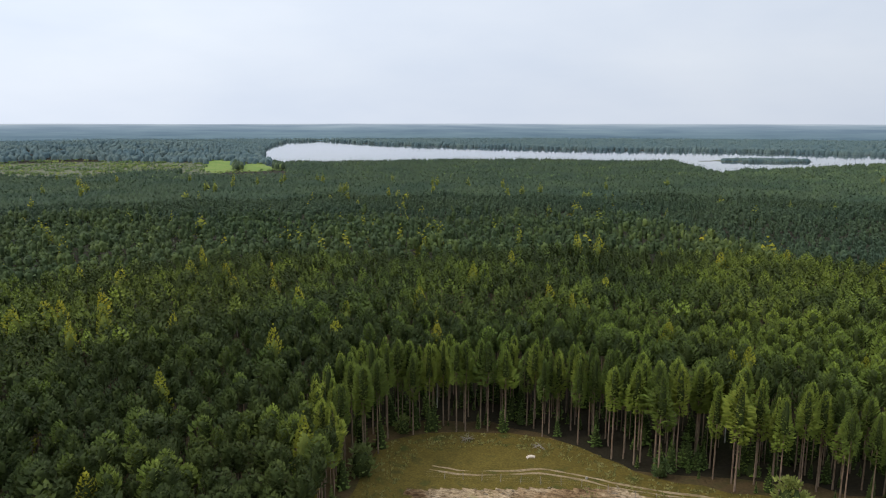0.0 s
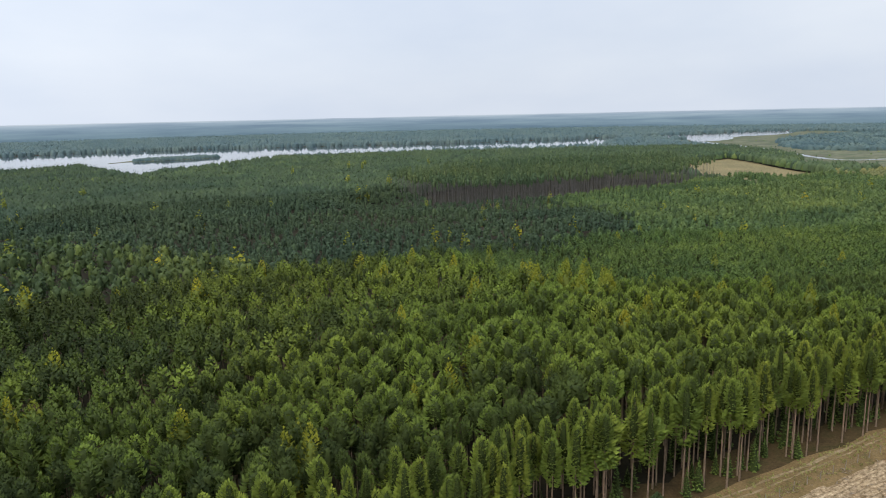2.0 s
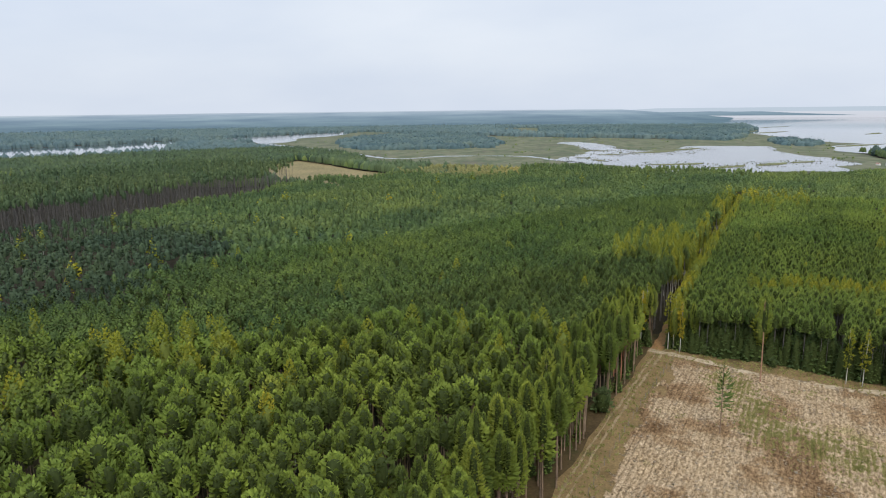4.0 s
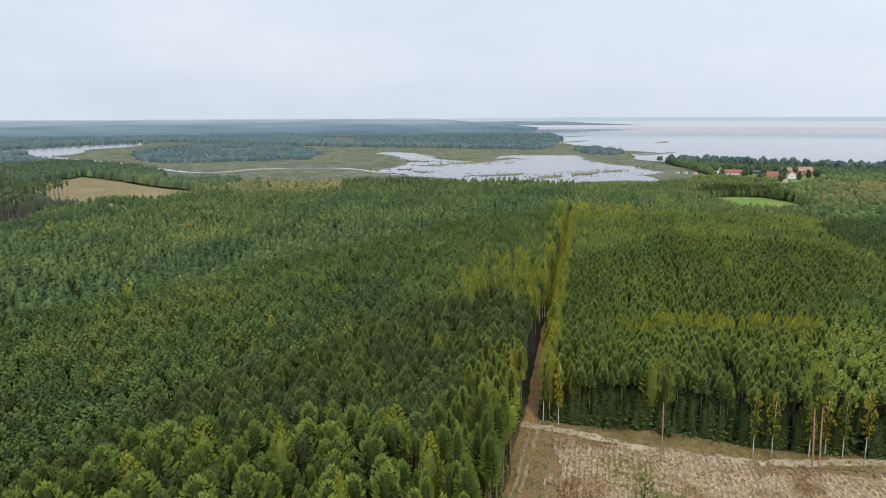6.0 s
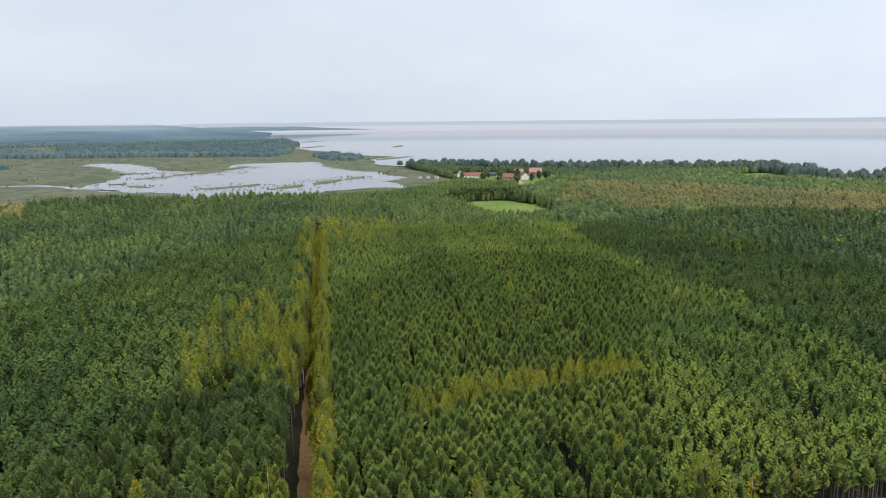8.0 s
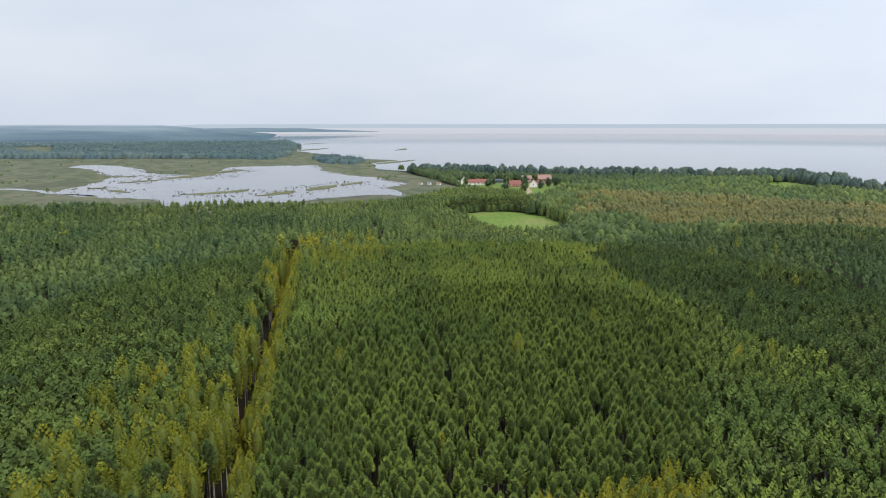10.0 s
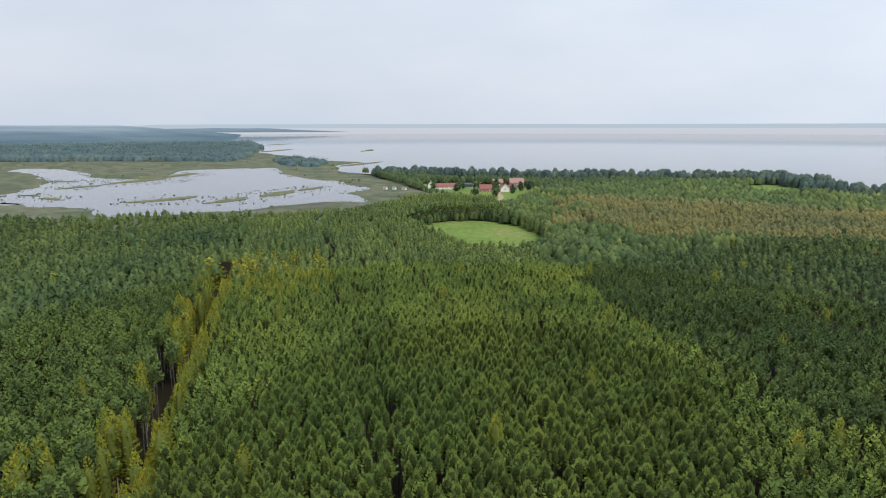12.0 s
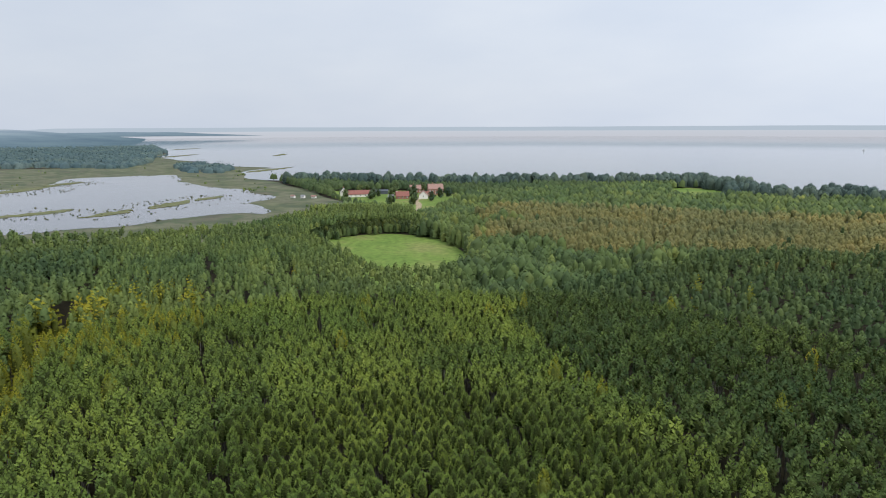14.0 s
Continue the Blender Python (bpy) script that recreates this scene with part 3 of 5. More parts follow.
ribbon("ride_track", [tuple(RIDE_A + (RIDE_B - RIDE_A) * s) for s in (-0.01, 0.2, 0.4, 0.7, 1.0)], [4.4, 4.2, 3.8, 3.4, 3.0], 0.1, RIDE_SOIL, "straight reddish-brown forest ride between birches", 3, 0.5)
ribbon("road_village", [(800, -344), (833, -369), (858, -385), (879, -396), (900, -418)], [4, 5, 6, 7, 6], 0.34, SAND, "pale curved sandy road into the hamlet", 4, 0.6)

# ---------------------------------------------------------------- tree shapes


def lathe(rs, hs, sides, rng, jitter, tip=0.35):
    """A rough closed shell of triangles."""
    V, F = [], []
    for r_, h_ in zip(rs, hs):
        for k in range(sides):
            a = 6.283 * (k + 0.5 * rng.random()) / sides
            q = r_ * (1 + rng.uniform(-jitter, jitter))
            V.append((q * math.cos(a), q * math.sin(a), h_ + rng.uniform(-0.3, 0.3) * jitter * (hs[-1] - hs[0]) / len(hs)))
    V.append((0, 0, hs[-1] + (hs[-1] - hs[-2]) * tip))
    for i in range(len(rs) - 1):
        for k in range(sides):
            a, b_, c, d = i * sides + k, i * sides + (k + 1) % sides, (i + 1) * sides + (k + 1) % sides, (i + 1) * sides + k
            F += [(a, b_, c), (a, c, d)]
    top = (len(rs) - 1) * sides
    F += [(top + k, top + (k + 1) % sides, len(V) - 1) for k in range(sides)]
    return V, F


def pine_profile(h):
    return max(0.05, (1 - h ** 1.6) ** 0.75 * (0.55 + 0.45 * min(1, h / 0.15)))


def old_profile(h):
    return max(0.06, (1 - h ** 1.9) ** 0.6 * (0.35 + 0.65 * min(1, h / 0.35)))


def egg_profile(h):
    return max(0.06, math.sin(math.pi * min(1, 0.1 + 0.9 * h)) ** 0.7 * (1 - 0.25 * h))


def crown(profile, radius, base, height, tufts, sides, rings_, rng, size, up, quads=True, core=0.78, lumps=0, lift=0.75, pad=0.0, slim=0.4, tip=0.35):
    """A crown: an uneven inner mass set with many tufts; base and height in metres."""
    hs = [(i + 0.2) / rings_ * 0.85 for i in range(rings_)]
    V, F = lathe([profile(h) * radius * core * (1.1 - 0.45 * h) for h in hs], [base + h * height for h in hs], sides, rng, 0.2, tip)
    core_faces = len(F)
    pads = [(rng.uniform(0, 6.283), (k + rng.random()) / lumps * 0.98, rng.uniform(0.25, 0.74) if not pad else rng.uniform(0.2, 0.95) ** 0.7) for k in range(lumps)]
    for i in range(tufts):
        if lumps:
            ca, h, out = pads[i % lumps]
            th, up_ = rng.uniform(0, 6.283), rng.uniform(-0.45, 1.0)
            flat_ = math.sqrt(max(0.0, 1 - up_ * up_))
            reach = radius * (pad * (0.55 + 0.6 * profile(h)) if pad else 0.16 + 0.34 * profile(h))
            off = np.array((flat_ * math.cos(th), flat_ * math.sin(th), up_))
            rc = profile(h) * radius * out
            o = np.array((rc * math.cos(ca), rc * math.sin(ca), base + h * height)) + off * reach * np.array((1, 1, 0.75))
            d = off + np.array((0.35 * math.cos(ca), 0.35 * math.sin(ca), lift)) + rng.normal(0, 0.25, 3)
            if not lift:
                d = rng.normal(0, 1, 3)
                d += off * (0.35 - d @ off)
            d /= np.linalg.norm(d) + 1e-6
            s = rng.normal(0, 1, 3) if lift else np.cross(off, d) + rng.normal(0, 0.3, 3)
        else:
            h = rng.random() ** 0.7
            a = rng.uniform(0, 6.283)
            r_ = profile(h) * radius * rng.uniform(0.78, 1.05)
            slope = (profile(min(h + 0.05, 1)) - profile(max(h - 0.05, 0))) * radius
            e = math.atan2(0.1 * height, slope) - radians(rng.uniform(*up))
            o = np.array((r_ * math.cos(a), r_ * math.sin(a), base + h * height))
            side = a + 1.571 + rng.uniform(-0.5, 0.5)
            a += rng.uniform(-0.45, 0.45)
            d = np.array((math.cos(a) * math.cos(e), math.sin(a) * math.cos(e), math.sin(e)))
            s = np.array((math.cos(side), math.sin(side), rng.uniform(-0.8, 0.8)))
        s -= d * (s @ d)
        s /= np.linalg.norm(s) + 1e-6
        k = size * rng.uniform(0.7, 1.35) * (1.0 if h < 0.8 else 1.0 - 2.6 * (h - 0.8))
        n0 = len(V)
        if quads:
            V += [tuple(o - d * k * 0.35), tuple(o + s * k * 0.36), tuple(o + d * k * 0.8), tuple(o - s * k * 0.36 + np.cross(d, s) * k * 0.2)]
            F += [(n0, n0 + 1, n0 + 2), (n0, n0 + 2, n0 + 3)]
        else:
            V += [tuple(o - s * k * slim - d * k * 0.3), tuple(o + s * k * slim - d * k * 0.3), tuple(o + d * k * 1.0)]
            F += [(n0, n0 + 1, n0 + 2)]
    return np.array(V), np.array(F), core_faces


def stem(top, r0, r1, sides, rng, rings_=2, lean=0.0):
    V, F = [], []
    dx, dy = rng.normal(0, lean, 2)
    for i in range(rings_):
        s = i / (rings_ - 1)
        q = r0 + (r1 - r0) * s
        V += [(q * math.cos(6.283 * k / sides) + dx * s * s, q * math.sin(6.283 * k / sides) + dy * s * s, top * s) for k in range(sides)]
    for i in range(rings_ - 1):
        for k in range(sides):
            a, b_ = i * sides + k, i * sides + (k + 1) % sides
            F += [(a, b_, b_ + sides), (a, b_ + sides, a + sides)]
    return np.array(V), np.array(F)


def joined(*pieces):
    """Vertices, triangles and slots of several (V, F, slot)."""
    V, F, S, n0 = [], [], [], 0
    for v, f_, slot in pieces:
        V.append(v), F.append(f_ + n0), S.append(np.full(len(f_), slot))
        n0 += len(v)
    return np.concatenate(V), np.concatenate(F), np.concatenate(S)


def raw_mesh(name, V, F, S, mats, tone=None):
    me = bpy.data.meshes.new(name)
    me.vertices.add(len(V)), me.loops.add(3 * len(F)), me.polygons.add(len(F))
    me.vertices.foreach_set("co", np.ascontiguousarray(V, np.float32).ravel())
    me.loops.foreach_set("vertex_index", np.ascontiguousarray(F, np.int32).ravel())
    me.polygons.foreach_set("loop_start", np.arange(0, 3 * len(F), 3, dtype=np.int32))
    me.polygons.foreach_set("material_index", np.ascontiguousarray(S, np.int32))
    for m in mats:
        me.materials.append(m)
    if tone is not None:
        me.attributes.new("tone", "FLOAT", "POINT").data.foreach_set("value", np.ascontiguousarray(tone, np.float32))
    me.update(calc_edges=True)
    return me


def stand(name, shapes, p, height, tone, mats, label, rng, wide=None, z=0.0):
    """One wood of many trees: shapes of unit height are set at the places p."""
    if not len(p):
        return None
    pick = rng.integers(0, len(shapes), len(p))
    turn, wide = rng.uniform(0, 6.283, len(p)), rng.uniform(0.78, 1.26, len(p)) * (1 if wide is None else wide)
    VV, FF, SS, TT, n0 = [], [], [], [], 0
    for k, (V, F, S) in enumerate(shapes):
        i = np.nonzero(pick == k)[0]
        if not len(i):
            continue
        c, s = np.cos(turn[i])[:, None], np.sin(turn[i])[:, None]
        hh = height[i][:, None]
        w = (hh * wide[i][:, None])
        x = (V[:, 0] * c - V[:, 1] * s) * w + p[i, 0][:, None]
        y = (V[:, 0] * s + V[:, 1] * c) * w + p[i, 1][:, None]
        zz = V[:, 2] * hh + z + hill(p[i])[:, None]
        VV.append(np.stack([x, y, zz], -1).reshape(-1, 3))
        FF.append((F[None] + (np.arange(len(i)) * len(V))[:, None, None]).reshape(-1, 3) + n0)
        SS.append(np.tile(S, len(i)))
        TT.append(np.repeat(tone[i], len(V)))
        n0 += len(i) * len(V)
    me = raw_mesh(name, np.concatenate(VV), np.concatenate(FF), np.concatenate(SS), mats, np.concatenate(TT))
    return tagged(new(name, me), label, "forest", kind="stuff")


rng = np.random.default_rng(11)


def scaled(piece, h):
    V, F, S = piece
    return V / h, F, S


def pine_shapes(level, n, old=False, tall=False):
    """Pines of unit height; level 0 is the nearest."""
    out = []
    for _ in range(n):
        if tall:
            H, rad, base, prof = 30.0, rng.uniform(1.5, 2.0), rng.uniform(21, 24), old_profile
        elif old:
            H, rad, base, prof = 23.0, rng.uniform(2.1, 2.75), rng.uniform(12, 15), old_profile
        else:
            H, rad, base, prof = 15.0, rng.uniform(1.75, 2.2), rng.uniform(7.0, 8.8), pine_profile
        tufts, sides, rings_, size = ((165, 5, 2, 0.56), (50, 4, 2, 0.9), (17, 4, 2, 1.15), (6, 4, 2, 1.4))[level]
        c = crown(prof, rad, base, H - base, tufts, sides, rings_, rng, size * (1.2 if old else 1.0), (-14, 48), False, core=0.55 if level < 2 else 0.78, lumps=(15, 8, 0, 0)[level])
        pieces = [(c[0], c[1], 0)]
        if level < 2 or tall:
            pieces.append((*stem(base + 2, 0.2 if tall else 0.17, 0.1, 3 if level else 4, rng), 1))
        V, F, S = scaled(joined(*pieces), H)
        if level < 2:
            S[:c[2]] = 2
        out.append((V, F, S))
    return out


def cone_profile(h):
    return (1 - h ** 1.15) ** 0.85


def blunt_cone(h):
    return (1 - min(h, 0.995) ** 1.9) ** 0.74


def old_cone(h):
    return (1 - min(h, 0.995) ** 2.7) ** 0.66 * (0.72 + 0.28 * min(1, h / 0.25))


def dome_profile(h):
    return max(0.05, (1 - min(h, 0.99) ** 2.2) ** 0.6 * (0.8 + 0.2 * min(1, h / 0.2)))


def bough_crown(profile, rad, base, H, boughs, sides, hs, core=0.55, lift=(22, 62), broad=0.4, reach=(0.45, 0.8), leader=True, uneven=1.0, crowd=0.9):
    """A dark inner mass set with whorls of boughs, each a ridged spray that rises outwards."""
    V, F = lathe([rad * core * max(profile(h), 0.12) for h in hs], [base + h * (H - base) for h in hs], sides, rng, 0.2)
    core_n = len(F)
    bulge = [(rng.uniform(0, 6.283), rng.random(), rng.uniform(-0.42, 0.42) * uneven) for _ in range(7)]
    for i in range(boughs):
        top = leader and i == boughs - 1
        h = 0.95 if top else 0.97 * ((i + rng.random()) / boughs) ** crowd
        a = i * 2.4 + rng.uniform(-0.4, 0.4)
        swell = 1 + sum(w * math.exp(-((h - bh) / 0.16) ** 2) * max(0.0, math.cos(a - ba)) for ba, bh, w in bulge)
        r_ = rad * profile(h) * rng.uniform(0.78, 1.06) * swell
        k = r_ * rng.uniform(*reach) + 0.3
        e = radians(84 if top else lift[0] + (lift[1] - lift[0]) * h + rng.uniform(-14, 14))
        out = np.array((math.cos(a), math.sin(a), 0.0))
        d = out * math.cos(e) + np.array((0, 0, math.sin(e)))
        ridge = np.array((0, 0, math.cos(e))) - out * math.sin(e)
        s = np.cross(d, ridge)
        tip = out * r_ + np.array((0, 0, base + h * (H - base))) if not top else np.array((0.0, 0.0, H + 0.12))
        o = tip - d * k
        w = k * broad * rng.uniform(0.8, 1.25)
        mid = o + d * k * rng.uniform(0.35, 0.6) - ridge * w * rng.uniform(0.35, 0.75)
        n0 = len(V)
        V += [tuple(o + ridge * w * 0.25), tuple(mid + s * w), tuple(tip), tuple(mid - s * w + d * k * rng.uniform(-0.12, 0.12))]
        F += [(n0, n0 + 1, n0 + 2), (n0, n0 + 2, n0 + 3)]
    return np.array(V), np.array(F), core_n


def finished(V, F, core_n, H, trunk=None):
    """One tree of unit height: leaves, trunk and shade-coloured inner mass in their slots."""
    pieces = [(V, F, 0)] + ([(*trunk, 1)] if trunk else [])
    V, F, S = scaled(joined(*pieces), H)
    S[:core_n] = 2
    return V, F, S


def young_shapes(level, n, old=False):
    """Pines of unit height: plantation pines with a blunt cone, or old ones with a broad dome; level 0 is the nearest."""
    out = []
    for _ in range(n):
        H, rad, base, prof = (23.0, rng.uniform(2.05, 2.65), rng.uniform(16.2, 17.6), old_cone) if old else (15.0, rng.uniform(1.4, 1.74), rng.uniform(10.3, 11.2), blunt_cone)
        boughs = ((104, 40, 12), (82, 36, 12))[0 if old else 1][level]
        core = ((0.44, 0.36, 0.6) if old else (0.54, 0.5, 0.66))[level]
        V, F, C = bough_crown(prof, rad, base, H, boughs, (5, 4, 4)[level], ((0.0, 0.35, 0.66), (0.0, 0.45), (0.0, 0.62))[level], core, lift=((22, 62), (26, 62), (42, 74))[level], broad=(0.33, 0.42, 0.46)[level], reach=((0.26, 0.58), (0.42, 0.74), (0.5, 0.8))[level], crowd=0.72 if old else 0.85)
        out.append(finished(V, F, C if level < 2 else 0, H, stem(base + 2, 0.17 if old else 0.12, 0.08, 3, rng) if level < 2 else None))
    return out


def birch_shapes(level, n):
    """Birches of unit height with a full oval crown."""
    out = []
    for _ in range(n):
        level_ = min(level, 2)
        V, F, C = bough_crown(egg_profile, rng.uniform(1.7, 2.2), 4.0, 15.0, (230, 150, 26)[level_], (6, 5, 4)[level_], ((0.08, 0.36, 0.7), (0.08, 0.36, 0.7), (0.1, 0.6))[level_], 0.6, lift=(15, 60), broad=(0.4, 0.42, 0.6)[level_], reach=((0.12, 0.3), (0.16, 0.38), (0.5, 0.8))[level_], uneven=1.5)
        out.append(finished(V, F, C, 15.0, stem(6.5, 0.11, 0.07, 3, rng)))
    return out


def spruce_shapes(level, n, H=7.0):
    """Young conifers branched to the ground, of unit height."""
    out = []
    for _ in range(n):
        V, F, C = bough_crown(cone_profile, H * rng.uniform(0.2, 0.27), 0.15, H, (90, 60)[level], 5, (0.0, 0.3, 0.62), 0.62, lift=(-6, 40), broad=0.4, reach=(0.25, 0.5))
        out.append(finished(V, F, C, H))
    return out


def leafy_shapes(level, n, H, rad, base, prof=dome_profile):
    """Broadleaf trees of unit height with a domed crown."""
    out = []
    for _ in range(n):
        q = rad * rng.uniform(0.85, 1.15)
        if level == 3:
            V, F, C = crown(prof, q, base, H - base, 3, 5, 2, rng, 1.0 * max(1.0, rad / 2.3), (-15, 35), False, core=0.98, tip=0.65)
            V[:, 2] *= 0.86
            out.append(scaled((V, F, np.zeros(len(F), int)), H))
            continue
        V, F, C = bough_crown(prof, q, base, H, (110, 50, 20)[level], (8, 7, 5)[level], (0.0, 0.3, 0.6, 0.84) if level < 2 else (0.1, 0.66), 0.74 if level == 2 else 0.8, lift=(0, 66), broad=(0.55, 0.65, 0.7)[level], reach=((0.14, 0.34), (0.2, 0.42), (0.25, 0.45))[level], leader=False)
        out.append(finished(V, F, 0, H, stem(base + 2, 0.13, 0.08, 3, rng) if level < 2 else None))
    return out


# ---------------------------------------------------------------- where trees stand
NEAR_LAND = [(-40, 142), (20, 146), (80, 144), (130, 140), (185, 122), (230, 98), (265, 58), (310, 15), (350, -20), (395, -65)]      # the land that is passed nearest in view
FLIGHT = [(0, 0), (0, 45), (26, 81), (60, 96), (124, 97), (170, 86), (224, 55), (300, 0)]
RIDE_DIR = (RIDE_B - RIDE_A) / np.linalg.norm(RIDE_B - RIDE_A)
RIDE_NRM = np.array((-RIDE_DIR[1], RIDE_DIR[0]))


def seen_side(p):
    """The land ahead of the walk: from north-west round by east to south."""
    west = p[:, 0] > -0.80 * p[:, 1] - 60
    south = (p[:, 0] - 215) > -0.48 * (p[:, 1] + 20) * 1.0
    return west & ((p[:, 1] > 0) | south | (p[:, 0] > 330))


def scatter(spacing, near, far, reach, jitter=0.4, everywhere=False):
    """Places on an uneven grid along the ride, at a distance from the flight between near and far."""
    k = np.arange(-reach, reach, spacing)
    a, c = np.meshgrid(k, k, indexing="ij")
    q = np.stack([a.ravel(), c.ravel()], 1) + rng.uniform(-jitter, jitter, (a.size, 2)) * spacing
    p = np.array(CENTRE) + q[:, :1] * RIDE_DIR + q[:, 1:] * RIDE_NRM
    d = to_line(FLIGHT if everywhere else NEAR_LAND, p)
    return p[(d > near) & (d <= far) & (everywhere | seen_side(p))]


BARE = [CLEARCUT, LAKE_WEST, LAKE_EAST, LAKE_NORTH, LAKE_BIG, MARSH_AREA, FIELD_NEAR, FIELD_FAR, TAN_FIELD, NORTH_MEADOW, NORTH_FIELD, NORTH_STRIP, NORTH_GAP, VILLAGE]


def wooded(p):
    ok = np.ones(len(p), bool)
    for poly in BARE:
        ok &= ~inside(poly, p)
    ok |= inside(PENINSULA, p) | inside(HOLM, p)
    ok &= ~inside(LAKE_BIG, p)
    s, d = (p - RIDE_A) @ RIDE_DIR, (p - RIDE_A) @ RIDE_NRM
    ok &= ~((s > -12) & (s < 330) & (np.abs(d) < np.where(s < 60, 2.9, 2.1)))
    ok &= np.hypot(*(p - CENTRE).T) < 2900
    return ok


def ground_plan(p):
    """Height in metres, kind (0 pine, 1 old pine, 2 birch, 3 turning alder, 4 broadleaf) and tone of the wood at p."""
    n = len(p)
    s, d = (p - RIDE_A) @ RIDE_DIR, (p - RIDE_A) @ RIDE_NRM
    h = np.full(n, 15.4) + drift(p, 120, 1) * 0.7
    kind = np.zeros(n, int)
    tone = 0.34 + 0.12 * drift(p, 90, 2) + 0.1 * drift(p, 34, 1) + rng.normal(0, 0.15, n)
    north = (d > 0)
    h[north] = 18.4 + drift(p[north], 150, 3) * 0.9
    # shade over the north-west woods is put into a lower tone
    tone[north] -= 0.3 * np.clip((p[north, 1] - 190) / 90, 0, 1) * np.clip((420 - p[north, 0]) / 120, 0, 1)
    kind[north] = 7
    west = (north & (p[:, 0] + 0.2 * p[:, 1] + 16 * drift(p, 70, 1) < 250)) | (p[:, 0] < 130)
    kind[west], h[west] = 1, 23.0 + drift(p[west], 110, 1) * 1.3
    # old pines dimmed westwards by tone, standing in for weaker light there
    tone[west] += 0.2 * np.clip((p[west, 0] - 105) / 70, -1.6 + 1.3 * np.clip((p[west, 1] - 175) / 60, 0, 1), 0.4)
    far_n = north & (p[:, 1] + 40 * drift(p, 160, 2) + 22 * drift(p, 45, 1) > 405 - 165 * np.clip((450 - p[:, 0]) / 80, 0, 1) * np.clip((p[:, 0] - 110) / 70, 0, 1) + rng.normal(0, 16, n))
    kind[far_n] = 6
    h[far_n] = 18 + drift(p[far_n], 160, 4) * 1.8
    tone[far_n] -= 0.16
    h[north & (to_line(OLD_STAND[:5], p) < 70)] *= 0.82
    old = inside(OLD_STAND, p)
    kind[old], h[old], tone[old] = 5, 30.0, 0.5 + rng.normal(0, 0.15, old.sum())
    far_s = (~north) & (p[:, 1] < -120 - 0.3 * (p[:, 0] - 400))
    tone[far_s] += 0.12
    # tone lowered southwards to match a darker corner of the view
    tone[~north] -= 0.2 * np.clip((-85 - d[~north]) / 40, 0, 1) * np.clip((470 - p[~north, 0]) / 80, 0, 1)
    deep = (~north) & (d < -143 + 7 * drift(p, 40, 2)) & (p[:, 0] < 520) & (p[:, 0] > 240)
    kind[deep], h[deep] = 7, 17.2 + drift(p[deep], 60, 3)
    tone[deep] = 0.16 + rng.normal(0, 0.14, deep.sum())
    h[far_s] = 16 + drift(p[far_s], 100, 5) * 1.2
    dice = rng.random(n)
    birch = (dice < 0.004) | (west & (dice < 0.008))
    belt = (s > -8) & (s < 330) & (np.abs(d) < 7.5)
    birch |= belt & (dice < 0.9) & np.where(d > 0, drift(p, 26, 1) > 0.15, d > -5.6)
    birch |= (np.hypot((s - 90) / 50, (d - 18) / 14) < 1 + 0.3 * drift(p, 15, 1)) & (drift(p, 13, 2) > 0.1) & (dice < 0.55)
    birch |= (np.hypot(p[:, 0] - 203, p[:, 1] - 180) < 20 + 5 * drift(p, 14, 2)) & (dice < 0.8)
    birch |= (np.hypot((s - 300) / 50, (d + 24) / 22) < 1) & (dice < 0.2)
    birch |= (np.abs(p[:, 0] - 299) < 5) & (np.abs(p[:, 1] + 8) < 32) & (dice < 0.85)
    birch &= ~old & ~((s < 45) & (d > 0) & (dice > 0.2))
    kind[birch] = 2
    h[birch] *= rng.uniform(1.02, 1.2, birch.sum())
    tone[birch] = np.clip(0.38 + rng.normal(0, 0.22, birch.sum()), 0, 1)
    broad = (~north) & (p[:, 0] > 495) & (p[:, 1] < -165 - 0.55 * (p[:, 0] - 495))
    broad |= (~north) & (p[:, 0] > 780) & (p[:, 1] < -300)
    broad |= north & (p[:, 0] > 690) & (dice < 0.5)
    broad |= inside(PENINSULA, p) | inside(HOLM, p)
    broad |= (p[:, 1] > 800) & (dice < 0.5)
    kind[broad] = 4
    h[broad] = 14 + 3 * drift(p[broad], 90, 3) + rng.normal(0, 1.2, broad.sum())
    tone[broad] = np.clip(0.4 + 0.2 * drift(p[broad], 60, 1) + rng.normal(0, 0.2, broad.sum()), 0, 1)
    shore = to_line(LAKE_BIG, p, True) < 45
    h[shore & broad] = 15.5 + rng.normal(0, 1.8, (shore & broad).sum())
    tone[shore & broad] = 0.15
    tone[broad & (p[:, 0] > 860) & (p[:, 1] < -330)] = 0.05
    low = broad & (p[:, 0] > 700) & (p[:, 0] < 960) & (p[:, 1] > -420) & (p[:, 1] < -190)
    h[low] = np.where(p[low, 0] > 780, 4.2, 9.0) + rng.normal(0, 1.0, low.sum())
    q = p + 16 * np.stack([drift(p, 60, 1), drift(p, 60, 3)], 1)
    brown = (inside(BROWN_WOOD, q) | inside(BROWN_BELT, q)) & (dice < 0.985)
    kind[brown], h[brown] = 3, 13 + rng.normal(0, 1.0, brown.sum())
    tone[brown] = np.clip(0.45 + 0.25 * drift(p[brown], 50, 4) + rng.normal(0, 0.07, brown.sum()), 0, 1)
    even = (kind == 0) | (kind == 7)
    h *= np.where(even, rng.uniform(0.955, 1.04, n), rng.uniform(0.9, 1.07, n))
    return h, kind, np.clip(tone, 0, 1)


